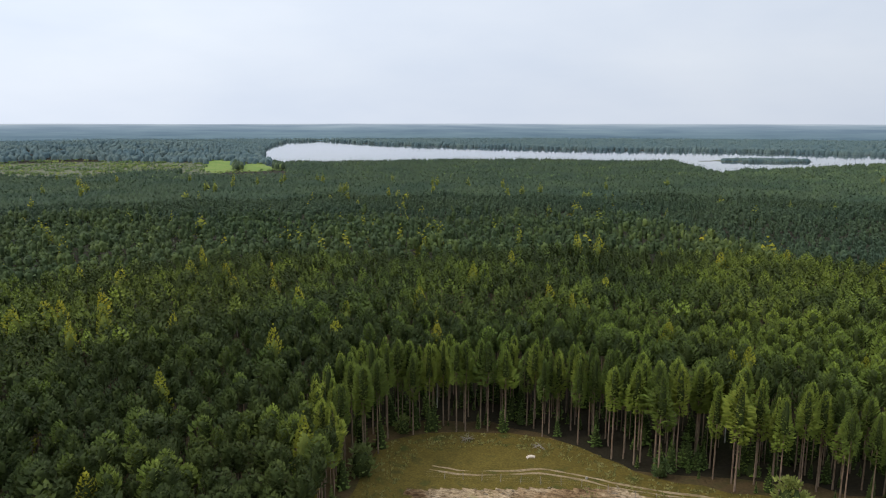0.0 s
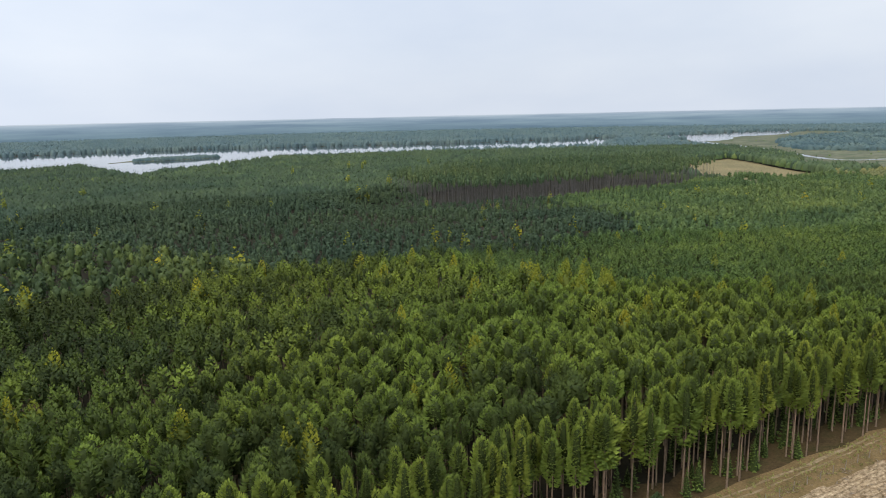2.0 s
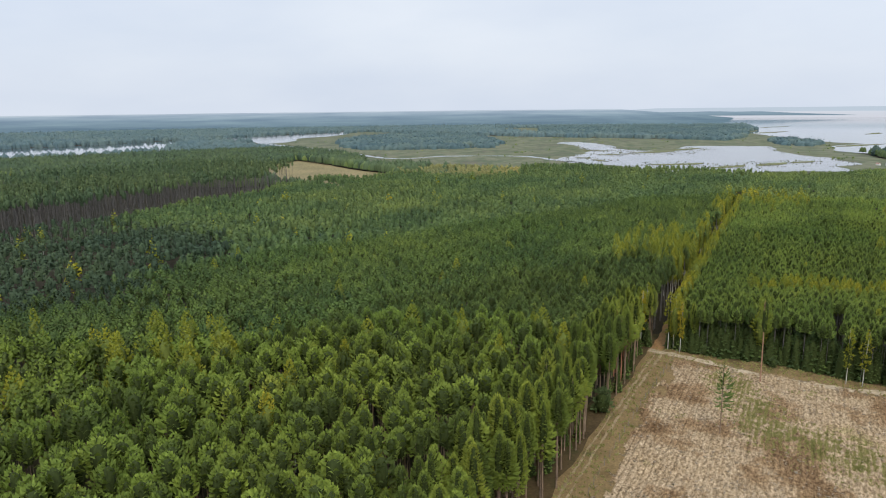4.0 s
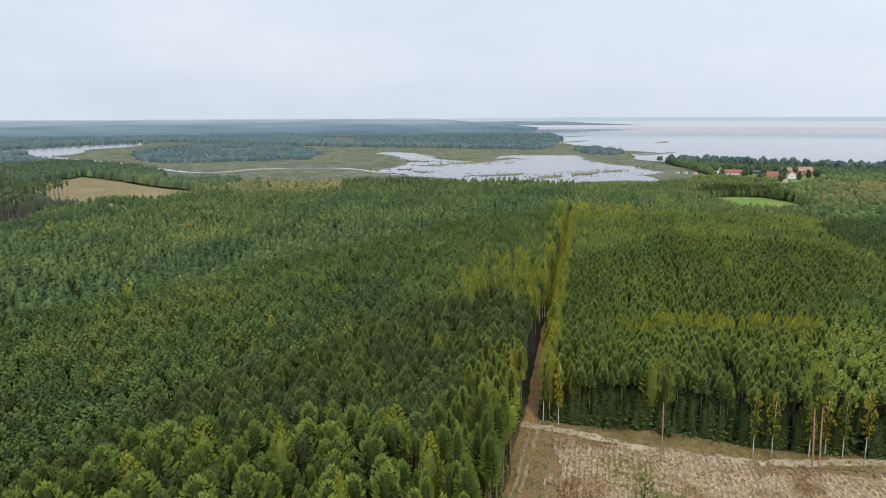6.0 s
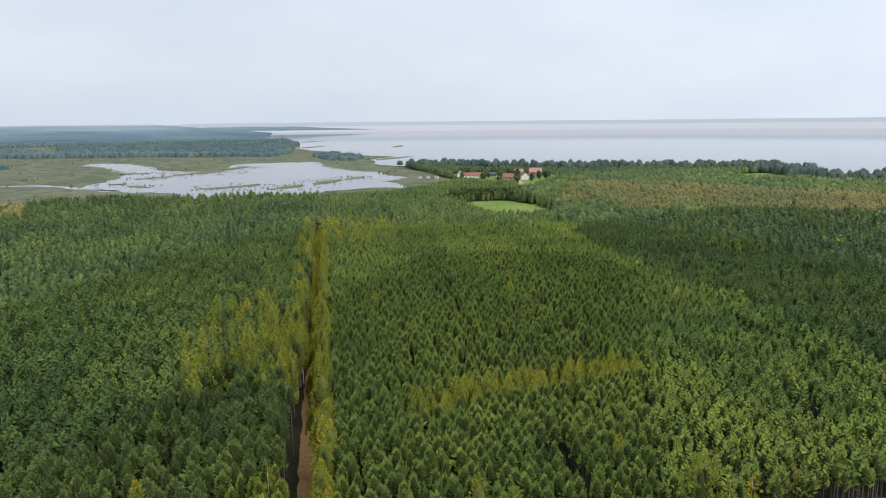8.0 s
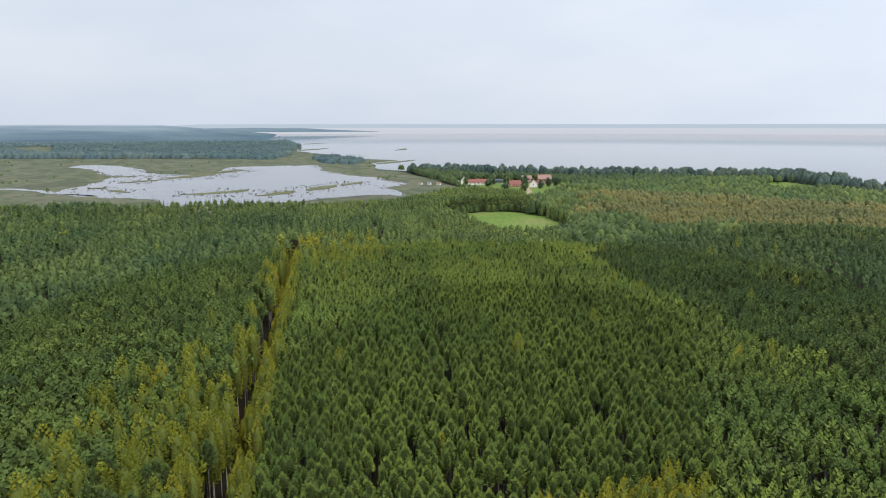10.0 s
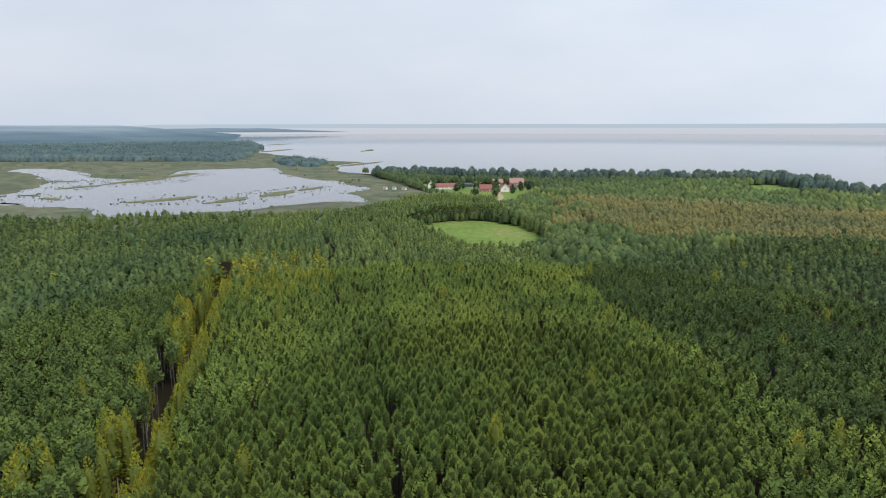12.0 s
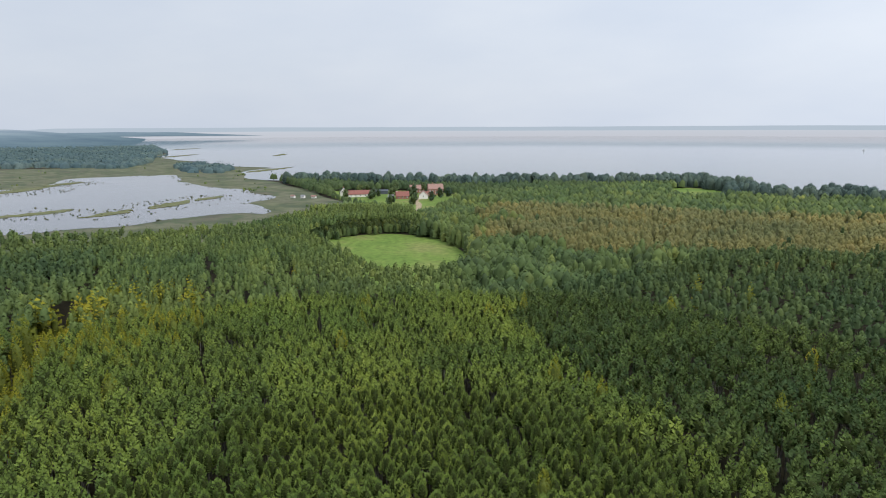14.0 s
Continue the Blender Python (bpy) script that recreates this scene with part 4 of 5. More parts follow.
def thin(p):
    """Small gaps and the felling lanes of the young stand."""
    s, d = (p - RIDE_A) @ RIDE_DIR, (p - RIDE_A) @ RIDE_NRM
    lane = (d < -20) & (np.abs((d + 3 * drift(p, 200, 1)) % 31 - 15) < 1.1)
    gap = (drift(p, 28, 3) < -1.05) | ((np.abs(d) < 6) & (s > 40) & (s < 330))
    return ~(gap & (rng.random(len(p)) < 0.55)) & ~(lane & (rng.random(len(p)) < 0.75))


BANDS = [(0, 2.65, -1, 52, 520), (1, 2.75, 52, 150, 680), (2, 3.7, 150, 440, 960), (3, 5.6, 440, 1100, 1500), (3, 14.5, 1100, 4000, 3100)]
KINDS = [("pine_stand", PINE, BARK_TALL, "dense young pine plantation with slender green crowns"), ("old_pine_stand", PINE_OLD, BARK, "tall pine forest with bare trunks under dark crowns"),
         ("birch_stand", BIRCH, BARK_BIRCH, "yellowing birches among the pines"), ("alder_stand", BROWN, BARK_GREY, "rusty brown alder and birch wood"),
         ("broadleaf_stand", BROAD, BARK_GREY, "rounded dark green broadleaf wood"),
         ("tall_pine_stand", NORTH, BARK_TALL, "tall old pines with long bare trunks in shade-darkened bark"),
         ("dark_pine_stand", NORTH, BARK, "dark blue-green mixed conifer forest towards the lake"),
         ("taller_pine_stand", PINE_DEEP, BARK_TALL, "dense taller plantation of deep green pines")]
EDGE = CLEARCUT[2:12]
EAST_EDGE = CLEARCUT[11:16]
edge_trees = []
for level, spacing, near, far, reach in BANDS:
    found = []
    for members, gap_k in (((0, 2), 1.0), ((7,), 1.2 if level < 3 else 1.0), ((6,), 1.35 if level < 3 else 1.0), ((3,), 1.15), ((4,), 1.3), ((1, 5), 1.5 if level < 3 else (1.3 if spacing < 10 else 1.0))):
        p = scatter(spacing * gap_k, near, far, reach)
        p = p[wooded(p) & thin(p)]
        p = p[~(inside(PENINSULA, p) & (p[:, 0] < 2700)) & ~inside(HOLM, p)]
        if spacing > 10:
            p = p[(np.hypot(*(p - CENTRE).T) < 2850)]
        h, kind, tone = ground_plan(p)
        i = np.isin(kind, members) & ~((kind == 4) & (p[:, 0] > 560) & (p[:, 0] < 1165) & (p[:, 1] < -360) & (to_line(LAKE_BIG[:15], p) < 40))
        found.append((p[i], h[i], kind[i], tone[i]))
    p, h, kind, tone = (np.concatenate(k) for k in zip(*found))
    if level == 0:
        e = to_line(EDGE, p)
        close = (e < np.sort(e[(kind == 1) | (kind == 0) | (kind == 7)])[285]) & ((kind == 1) | (kind == 0) | (kind == 7))
        edge_trees = list(zip(p[close], h[close]))
        p, h, kind, tone = p[~close], h[~close], kind[~close], tone[~close]
    for k, (name, leaf, bark, label) in enumerate(KINDS):
        i = kind == k
        if not i.any():
            continue
        if level == 3:
            h = 0.45 * h + 0.55 * np.where(kind == k, h[i].mean(), h)
        if k in (0, 7) and level < 3:
            shapes = young_shapes(level, 6 if level < 2 else 4)
        elif k in (0, 1, 6, 7) and level == 3:
            shapes = leafy_shapes(3, 5, 15.0, 2.7, 1.0 if spacing < 10 else -1.5)
        elif k in (1, 6):
            shapes = young_shapes(level, 6 if level < 2 else 4, old=True)
        elif k == 5:
            shapes = pine_shapes(min(level, 2), 5, tall=True)
        elif k == 2:
            shapes = birch_shapes(level, 5)
        elif k == 3:
            shapes = leafy_shapes(level, 4, 13.0, 2.1, 4.5, egg_profile)
        else:
            shapes = leafy_shapes(max(level, 1), 5, 14.0, 3.1, 1.2 if spacing < 10 else -1.5)
        grow = 1.0 if spacing < 3.3 else (1.18 if spacing < 5 else (1.3 if spacing < 10 else 2.0))
        # FARLEAF and PINE_MID carry distance haze in their leaf colour
        mats = (FARLEAF if spacing > 10 else {(PINE, 1): PINE_HALF, (PINE, 2): PINE_FAR, (PINE, 3): PINE_MID, (PINE_DEEP, 1): PINE_DEEP_SOFT, (PINE_DEEP, 2): DEEP_FAR, (PINE_DEEP, 3): NORTH, (PINE_OLD, 2): OLD_FAR, (PINE_OLD, 3): PINE_MID, (BROAD, 2): BROAD_MID, (BROAD, 3): BROAD_MID}.get((leaf, level), leaf), bark, BIRCH_INNER if k == 2 else INNER_SHADE)
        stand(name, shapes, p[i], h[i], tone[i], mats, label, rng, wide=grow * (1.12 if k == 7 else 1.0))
p = np.stack([rng.uniform(1380, 2700, 9500), rng.uniform(-640, 120, 9500)], 1)
p = p[(inside(PENINSULA, p) | inside(HOLM, p)) & ~inside(LAKE_BIG, p)]
q = np.stack([rng.uniform(1300, 2120, 4200), rng.uniform(180, 610, 4200)], 1)
p = np.concatenate([p, q[inside(MARSH_WOOD, q) & (drift(q, 110, 2) > -0.5)]])
stand("peninsula_wood", leafy_shapes(3, 6, 12.0, 4.6, -2.0), p, rng.uniform(8, 16, len(p)), np.clip(0.45 + 0.35 * drift(p, 120, 1) + rng.normal(0, 0.2, len(p)), 0, 1), (PENLEAF, BARK_GREY, INNER_SHADE), "dark wood on the marshy peninsula, blued for haze", rng, wide=1.7)
p = np.stack([rng.uniform(-950, -230, 4200), rng.uniform(830, 1380, 4200)], 1)
p = p[(inside(NORTH_MEADOW, p) | (inside(NORTH_GAP, p) & (p[:, 1] < 1000)) | (to_line(NORTH_FIELD + NORTH_STRIP, p) < 35)) & ~inside(NORTH_FIELD, p) & ~inside(NORTH_STRIP, p)]
stand("meadow_scrub", leafy_shapes(3, 5, 7.0, 2.6, 0.0), p, 3.6 + 1.6 * drift(p, 120, 2) + rng.normal(0, 0.7, len(p)), np.clip(0.55 + 0.3 * drift(p, 90, 1) + rng.normal(0, 0.15, len(p)), 0, 1), (BROAD_MID, BARK_GREY, INNER_SHADE), "low pale green scrub over the far meadow", rng, wide=1.5)
p = np.stack([rng.uniform(530, 720, 700), rng.uniform(1300, 1390, 700)], 1)
p = p[inside(NORTH_ISLAND, p)]
stand("island_wood", leafy_shapes(3, 5, 10.0, 3.2, 0.0), p, rng.uniform(6, 11, len(p)), rng.random(len(p)), (PENLEAF, BARK_GREY, INNER_SHADE), "trees on the low lake island, blued for haze", rng, wide=1.3)
p = np.stack([rng.uniform(640, 960, 5200), rng.uniform(-420, -150, 5200)], 1)
p = p[wooded(p) & ~inside(BROWN_WOOD, p) & ~((to_line([(790, -338), (833, -369), (858, -385)], p) < 16) | (to_line([(870, -330), (905, -355)], p) < 22))]
stand("scrub_wood", leafy_shapes(2, 5, 7.0, 2.0, 0.2), p, np.where(p[:, 0] > 780, 3.4, 7.0) + rng.normal(0, 0.9, len(p)), rng.random(len(p)), (BROAD_MID, BARK_GREY, INNER_SHADE), "bright green young trees between field and hamlet", rng, wide=1.2)
p = scatter(8.0, 300, 1500, 1700, 0.46)
p = p[(p[:, 0] > 560) & (p[:, 0] < 1165) & (p[:, 1] < -360) & ~inside(LAKE_BIG, p) & ~inside(FIELD_FAR, p) & ~inside(VILLAGE, p) & (to_line(LAKE_BIG[:15], p) < 40)]
stand("shore_wood", leafy_shapes(1, 7, 14.0, 5.6, 0.4), p, rng.uniform(10.0, 18.5, len(p)), np.clip(rng.normal(0.3, 0.22, len(p)), 0, 1), (SHORELEAF, BARK_GREY, INNER_SHADE), "dark rounded broadleaf trees along the lake shore", rng)
p = np.stack([rng.uniform(-40, 290, 16000), rng.uniform(-30, 190, 16000)], 1)
e = to_line(EDGE, p)
p = p[wooded(p) & (e > 0.6) & (e < 26) & (rng.random(len(p)) < 0.22)]
stand("undergrowth", spruce_shapes(1, 5), p, rng.uniform(1.5, 10.0, len(p)), np.clip(rng.normal(0.12, 0.12, len(p)), 0, 1), (PINE, BARK_GREY, INNER_SHADE), "dark green young spruces below the edge pines", rng)
p = np.stack([rng.uniform(230, 285, 5000), rng.uniform(-40, 62, 5000)], 1)
e = to_line(EAST_EDGE, p)
p = p[wooded(p) & (e > 0.2) & (e < 7) & (rng.random(len(p)) < 0.5)]
stand("young_conifers", spruce_shapes(1, 5, 10.0), p, rng.uniform(5, 13.5, len(p)), np.clip(rng.normal(0.12, 0.15, len(p)), 0, 1), (PINE_DEEP, BARK_GREY, INNER_SHADE), "dense young conifers between the road and the plantation", rng)
u, v = rng.uniform(50, 335, 650), rng.normal(-1.2, 1.2, 650)
p = RIDE_A + u[:, None] * RIDE_DIR + v[:, None] * RIDE_NRM
stand("ride_scrub", leafy_shapes(1, 5, 8.0, 1.3, 0.2), p, np.clip((u - 30) / 11, 1.0, 9.0) * rng.uniform(0.6, 1.1, len(p)), np.clip(rng.normal(0.6, 0.2, len(p)), 0, 1), (BIRCH, BARK_GREY, INNER_SHADE), "low golden birch scrub overgrowing the ride", rng)
# the unseen land behind
p = scatter(6.5, 5, 260, 520, everywhere=True)
p = p[wooded(p) & ~seen_side(p)]
h, kind, tone = ground_plan(p)
stand("pine_stand", leafy_shapes(3, 4, 15.0, 2.7, 4.0), p, h, tone, (PINE, BARK, INNER_SHADE), "dense pine wood behind the clearing", rng, wide=1.3)


# ---------------------------------------------------------------- trees at the forest edge, each a thing
def tree_thing(name, label, trunk_me, crown_me, group):
    root = tagged(new(name), label, "tree", group)
    for n_, me in (("trunk", trunk_me), ("crown", crown_me)):
        ob = new(n_, me)
        ob.parent = root
    return root


def trunk_mesh(top, r0, r1, bark, stubs=5):
    pieces = [(*stem(top, r0, r1, 7, rng, 5, 0.25), 0)]
    for _ in range(stubs):
        z, a, ln = rng.uniform(0.35, 0.85) * top, rng.uniform(0, 6.28), rng.uniform(0.6, 1.6)
        V, F = stem(ln, 0.035, 0.012, 3, rng)
        rot = np.array(Euler((0, radians(rng.uniform(60, 95)), a)).to_matrix())
        pieces.append((V @ rot.T + np.array((0, 0, z)), F, 0))
    V, F, S = joined(*pieces)
    return raw_mesh("trunk", V, F, S, (bark,))


def place(src, first, m):
    if first:
        src.matrix_basis = m
        return src
    return copy_thing(src, m @ Matrix.Diagonal([1 / k for k in src.scale] + [1]))


def planted(protos, places, group=""):
    """Sets protos of unit scale at (x, y, height factor, lean in degrees)."""
    for i, (x, y, k, lean) in enumerate(places):
        w = k * rng.uniform(0.88, 1.14)
        m = pose(x, y, 0.0, lean * 0.3, lean, float(rng.uniform(0, 360)) if not lean else 0.0) @ Matrix.Diagonal((w, w, k, 1))
        place(protos[i % len(protos)], i < len(protos), m)


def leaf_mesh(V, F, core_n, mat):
    # slot 1 paints the inner mass dark, as shade within the crown
    return raw_mesh("crown", V, F, (np.arange(len(F)) < core_n).astype(int), (mat, INNER_SHADE))


pines = []
for i in range(6):
    base = rng.uniform(9.5, 14)
    V, F, C = bough_crown(old_cone, rng.uniform(2.0, 2.5), base, 23.0, 420, 6, (0.3, 0.5, 0.7, 0.86), 0.36, lift=(-8, 62), broad=0.27, reach=(0.2, 0.48), uneven=1.9)
    pines.append(tree_thing("pine_tree", "tall pine with a bare trunk at the forest edge", trunk_mesh(21, 0.2, 0.06, BARK, 6), leaf_mesh(V, F, C, PINE_OB), "pines along the clearing"))
rng.shuffle(edge_trees)
planted(pines, [(q[0], q[1], hh / 23, 0) for q, hh in edge_trees])

red = []
for i in range(2):
    V, F, C = bough_crown(old_cone, 1.5, 9.0, 20.0, 130, 5, (0.4, 0.6), 0.1, lift=(-20, 50), broad=0.24, reach=(0.35, 0.7), uneven=1.6)
    red.append(tree_thing("dying_pine", "dying pine with rust-red needles and trunk", trunk_mesh(19.5, 0.22, 0.07, BARK_RED, 9), leaf_mesh(V, F, C, DEAD_NEEDLES), "red-barked pines at the edge"))
planted(red, [(238, 73.4, 0.95, 0), (240.5, 72.6, 0.9, 0), (243, 71.8, 0.95, 0), (246, 71.2, 0.9, 0), (241.5, 75, 1.0, 0), (244.5, 74, 0.95, 0)])

birches = []
for i in range(3):
    V, F, C = crown(egg_profile, 1.45, 4.5, 11.5, 330, 6, 5, rng, 0.42, (-10, 40), False, core=0.2, lumps=24)
    birches.append(tree_thing("birch_tree", "slender birch with white bark and yellowing leaves", trunk_mesh(15.5, 0.125, 0.04, BARK_BIRCH, 4), leaf_mesh(V, F, C, BIRCH_OB), "birches along the sandy road"))
planted(birches, [(243.2, 13, 1.0, 0), (241.6, 9.5, 1.0, 3), (240, 1.5, 0.95, 0), (240.2, -2.5, 0.9, 0), (239, -6, 1.0, 4), (238.3, -11, 1.05, 1), (237.6, -17, 0.95, 5), (237, -20, 1.0, 0),
                  (266, 56.2, 1.2, 0), (263.5, 53, 1.03, 0), (268.5, 53.5, 1.1, 0), (270, 64, 1.15, 0), (276, 61.5, 1.2, 0)])

lone = []
for i in range(2):
    V, F, C = crown(old_profile, 3.3, 13.5, 11.0, 620, 7, 5, rng, 0.52, (-10, 40), False, core=0.3, lumps=34, lift=0.9, pad=0.22, slim=0.22)
    lone.append(tree_thing("seed_pine", "lone tall seed pine with an orange-brown trunk in the clearing", trunk_mesh(22.5, 0.24, 0.08, BARK_ORANGE, 10), leaf_mesh(V, F, C, PINE_OB), "seed pines left standing"))
planted(lone, [(242, 35.5, 1.05, 0), (235, 4, 1.0, 7), (234.6, 2.6, 1.0, 9)])

V, F, C = bough_crown(old_cone, 2.8, 6.5, 18.0, 70, 5, (0.5, 0.7), 0.04, lift=(5, 55), broad=0.2, reach=(0.45, 0.85), uneven=1.6)
thin_pine = tree_thing("sparse_pine", "thin sparse pine standing alone on the ploughed soil", trunk_mesh(17, 0.15, 0.05, BARK, 8), leaf_mesh(V, F, C, PINE_OB), "seed pines left standing")
planted([thin_pine], [(208, 54, 1.0, 0)])

spruces = []
for i in range(3):
    V, F, C = bough_crown(cone_profile, rng.uniform(2.0, 2.5), 0.4, 11.5, 260, 7, (0.0, 0.25, 0.5, 0.75), 0.6, lift=(-12, 40), broad=0.34, reach=(0.2, 0.45))
    spruces.append(tree_thing("spruce_tree", "young dark spruce with branches down to the ground", trunk_mesh(9, 0.14, 0.04, BARK_GREY, 2), leaf_mesh(V, F, C, SPRUCE_OB), "young conifers along the road"))
spots = []
for k in range(84):
    s = (k % 42) / 41
    a = np.array((267.0, 51.0)) + (np.array((258.0, 26.0)) - np.array((267.0, 51.0))) * min(1, s * 1.7) if s < 0.59 else np.array((258.0, 24.0)) + (np.array((242.0, -19.0)) - np.array((258.0, 24.0))) * (s - 0.59) / 0.41
    spots.append((a[0] + rng.uniform(0.3, 2.2) + (2.4 if k > 41 else 0), a[1] + rng.uniform(-0.8, 0.8), rng.uniform(0.5, 1.12), 0))
planted(spruces, spots)

# round leafy bushes
bushes = []
for i in range(2):
    V, F, C = crown(egg_profile, 2.6, 0.3, 5.4, 480, 8, 5, rng, 0.5, (-10, 40), False, core=0.7, lumps=20)
    bushes.append(tree_thing("leafy_bush", "fresh green round bush beside the rutted track", trunk_mesh(3, 0.12, 0.05, BARK_GREY, 2), leaf_mesh(V, F, C, BROAD_OB), "bushes at the forest edge"))
planted(bushes, [(216.9, 80.0, 1.15, 0), (64, 121, 1.6, 0), (-20, 139, 1.3, 0), (262, 46, 0.6, 0), (254, 28.5, 0.55, 0), (-12, 160, 0.9, 0), (45, 138.5, 0.8, 0), (120, 113, 0.7, 0)])


# ---------------------------------------------------------------- small things of the clearing
def box(bm, size, at=(0, 0, 0), turn=0.0, bevel=0.0):
    made = bmesh.ops.create_cube(bm, size=1.0)["verts"]
    bmesh.ops.scale(bm, vec=size, verts=made)
    if bevel:
        edges = list({e for v in made for e in v.link_edges})
        made = bmesh.ops.bevel(bm, geom=edges, offset=bevel, segments=1, affect="EDGES")["verts"]
    bmesh.ops.rotate(bm, matrix=Matrix.Rotation(turn, 3, "Z"), verts=made)
    bmesh.ops.translate(bm, vec=at, verts=made)
    return made


WOOD_GREY = paint_material("weathered_wood", (0.17, 0.145, 0.115), 0.85, 0.35, 3)
fence_line = [(268 - 3, 53.0), (222, 70), (186, 83), (153, 93.5), (100, 111), (60, 122.5), (37, 129.5), (27, 134.5), (10, 136.5), (-6, 138.5)]
post_me = None
fence = tagged(new("wire_fence"), "low wire fence on grey wooden posts round the clearing", "fence")
q = np.array(fence_line)
for a, c in zip(q[:-1], q[1:]):
    n_ = max(1, int(np.hypot(*(c - a)) / 4.0))
    for i in range(n_):
        x, y = a + (c - a) * i / n_
        if post_me is None:
            bm = bmesh.new()
            bmesh.ops.create_cone(bm, cap_ends=True, segments=7, radius1=0.075, radius2=0.06, depth=1.9)
            bmesh.ops.translate(bm, vec=(0, 0, 0.95), verts=bm.verts)
            ob = part("post", bm, WOOD_GREY, fence)
            post_me = ob.data
        else:
            ob = new("post", post_me)
            ob.parent = fence
        ob.matrix_basis = pose(x, y, 0.05, float(rng.uniform(-4, 4)), float(rng.uniform(-4, 4)), 0)
for z in (0.5, 1.0, 1.5):
    bm = bmesh.new()
    for a, c in zip(q[:-1], q[1:]):
        d = (c - a) / np.hypot(*(c - a)) * 0.008
        v = [bm.verts.new((*p_, h_)) for p_, h_ in ((a, z), (c, z), (c, z + 0.02), (a, z + 0.02))]
        bm.faces.new(v)
        v = [bm.verts.new((p_[0] - d[1] * k, p_[1] + d[0] * k, z + 0.01)) for p_, k in ((a, 1), (c, 1), (c, -1), (a, -1))]
        bm.faces.new(v)
    part("wire", bm, WOOD_GREY, fence, "thin grey wire")

# felling waste, grass tufts and stumps on the soil
SLASH = bark_material("felling_waste", (0.10, 0.075, 0.052), (0.30, 0.24, 0.17))
TUFT = ground_material("clearing_tufts", [(0.3, (0.19, 0.19, 0.060)), (0.7, (0.29, 0.26, 0.10))], 0.3, 3.0)


def soil_places(n, margin):
    p_ = np.stack([rng.uniform(-26, 274, n), rng.uniform(-40, 160, n)], 1)
    return p_[inside(CLEARCUT, p_) & (to_line(CLEARCUT, p_, True) > margin)]


p = soil_places(14000, 7)
p = p[~((p[:, 0] < 60) & (p[:, 1] > 134))]
p = p[drift(p, 22, 4) + rng.normal(0, 0.7, len(p)) > -0.2]
twigs = []
for _ in range(6):
    V, F = [], []
    for k in range(3):
        a, o, ln = rng.uniform(0, 6.28), rng.uniform(-0.4, 0.4, 2), rng.uniform(0.3, 0.9)
        d, w = np.array((math.cos(a), math.sin(a))) * ln, np.array((-math.sin(a), math.cos(a))) * rng.uniform(0.04, 0.14)
        n0 = len(V)
        V += [(*(o - d), 0.0), (*(o + d), 0.0), (*(o + w), rng.uniform(0.1, 0.28)), (*(o - w), 0.02)]
        F += [(n0, n0 + 1, n0 + 2), (n0, n0 + 3, n0 + 1), (n0, n0 + 2, n0 + 3), (n0 + 1, n0 + 3, n0 + 2)]
    twigs.append((np.array(V), np.array(F), np.zeros(len(F), int)))
ob = stand("felling_waste", twigs, p, np.full(len(p), 1.0), rng.random(len(p)), (SLASH,), "pale dry branches and bark strewn over the soil", rng, z=0.22)
tagged(ob, category="debris")
GREEN = [(211, 43), (205, 34), (198, 26), (238, 44), (223, 42), (191, 20)]
p = soil_places(60000, 0.5)
edge_d = to_line(CLEARCUT, p, True)
patchy = drift(p, 30, 2) + drift(p, 9, 1) * 0.5
p = p[((edge_d < 8) & (rng.random(len(p)) < 0.7)) | (patchy > 1.3) | (np.min([np.hypot((p[:, 0] - x) / 9, (p[:, 1] - y) / 5.5) for x, y in GREEN], axis=0) < 1 + 0.35 * drift(p, 8, 2))]
q = np.concatenate([np.array((x, y)) + rng.normal(0, 1, (1500, 2)) * np.array((5.5, 3.2)) for x, y in GREEN])
p = np.concatenate([p, q[inside(CLEARCUT, q) & (drift(q, 5, 1) > -0.3)]])
tufts = []
for _ in range(6):
    V, F = [], []
    for k in range(5):
        a, o, hh = rng.uniform(0, 6.28), rng.uniform(-0.25, 0.25, 2), rng.uniform(0.25, 0.6)
        w = np.array((math.cos(a), math.sin(a))) * 0.14
        n0 = len(V)
        V += [(*(o - w), 0.0), (*(o + w), 0.0), (*(o + rng.uniform(-0.2, 0.2, 2)), hh)]
        F.append((n0, n0 + 1, n0 + 2))
    tufts.append((np.array(V), np.array(F), np.zeros(len(F), int)))
ob = stand("grass_tufts", tufts, p, rng.uniform(0.7, 1.3, len(p)), rng.random(len(p)), (TUFT,), "yellow-green grass tufts on the clearing", rng, z=0.08)
tagged(ob, category="grass")


def stump(x, y, r_):
    root = tagged(new("tree_stump"), "pale sawn pine stump on the clearing", "stump", "stumps of the clearing")
    bm = bmesh.new()
    bmesh.ops.create_cone(bm, cap_ends=True, segments=10, radius1=r_ * 1.35, radius2=r_, depth=0.45)
    for v in bm.verts:
        v.co.x += rng.uniform(-0.04, 0.04)
        v.co.y += rng.uniform(-0.04, 0.04)
    bmesh.ops.translate(bm, vec=(0, 0, 0.22), verts=bm.verts)
    part("bark", bm, BARK_GREY, root)
    bm = bmesh.new()
    bmesh.ops.create_cone(bm, cap_ends=True, segments=10, radius1=r_ * 0.92, radius2=r_ * 0.9, depth=0.03)
    bmesh.ops.translate(bm, vec=(0, 0, 0.462), verts=bm.verts)
    part("cut_face", bm, SAND, root, "pale sawn face")
    root.matrix_basis = pose(x, y, 0.1, 0, 0, float(rng.uniform(0, 360)))


for x, y in soil_places(260, 9)[:45]:
    stump(x, y, rng.uniform(0.18, 0.3))


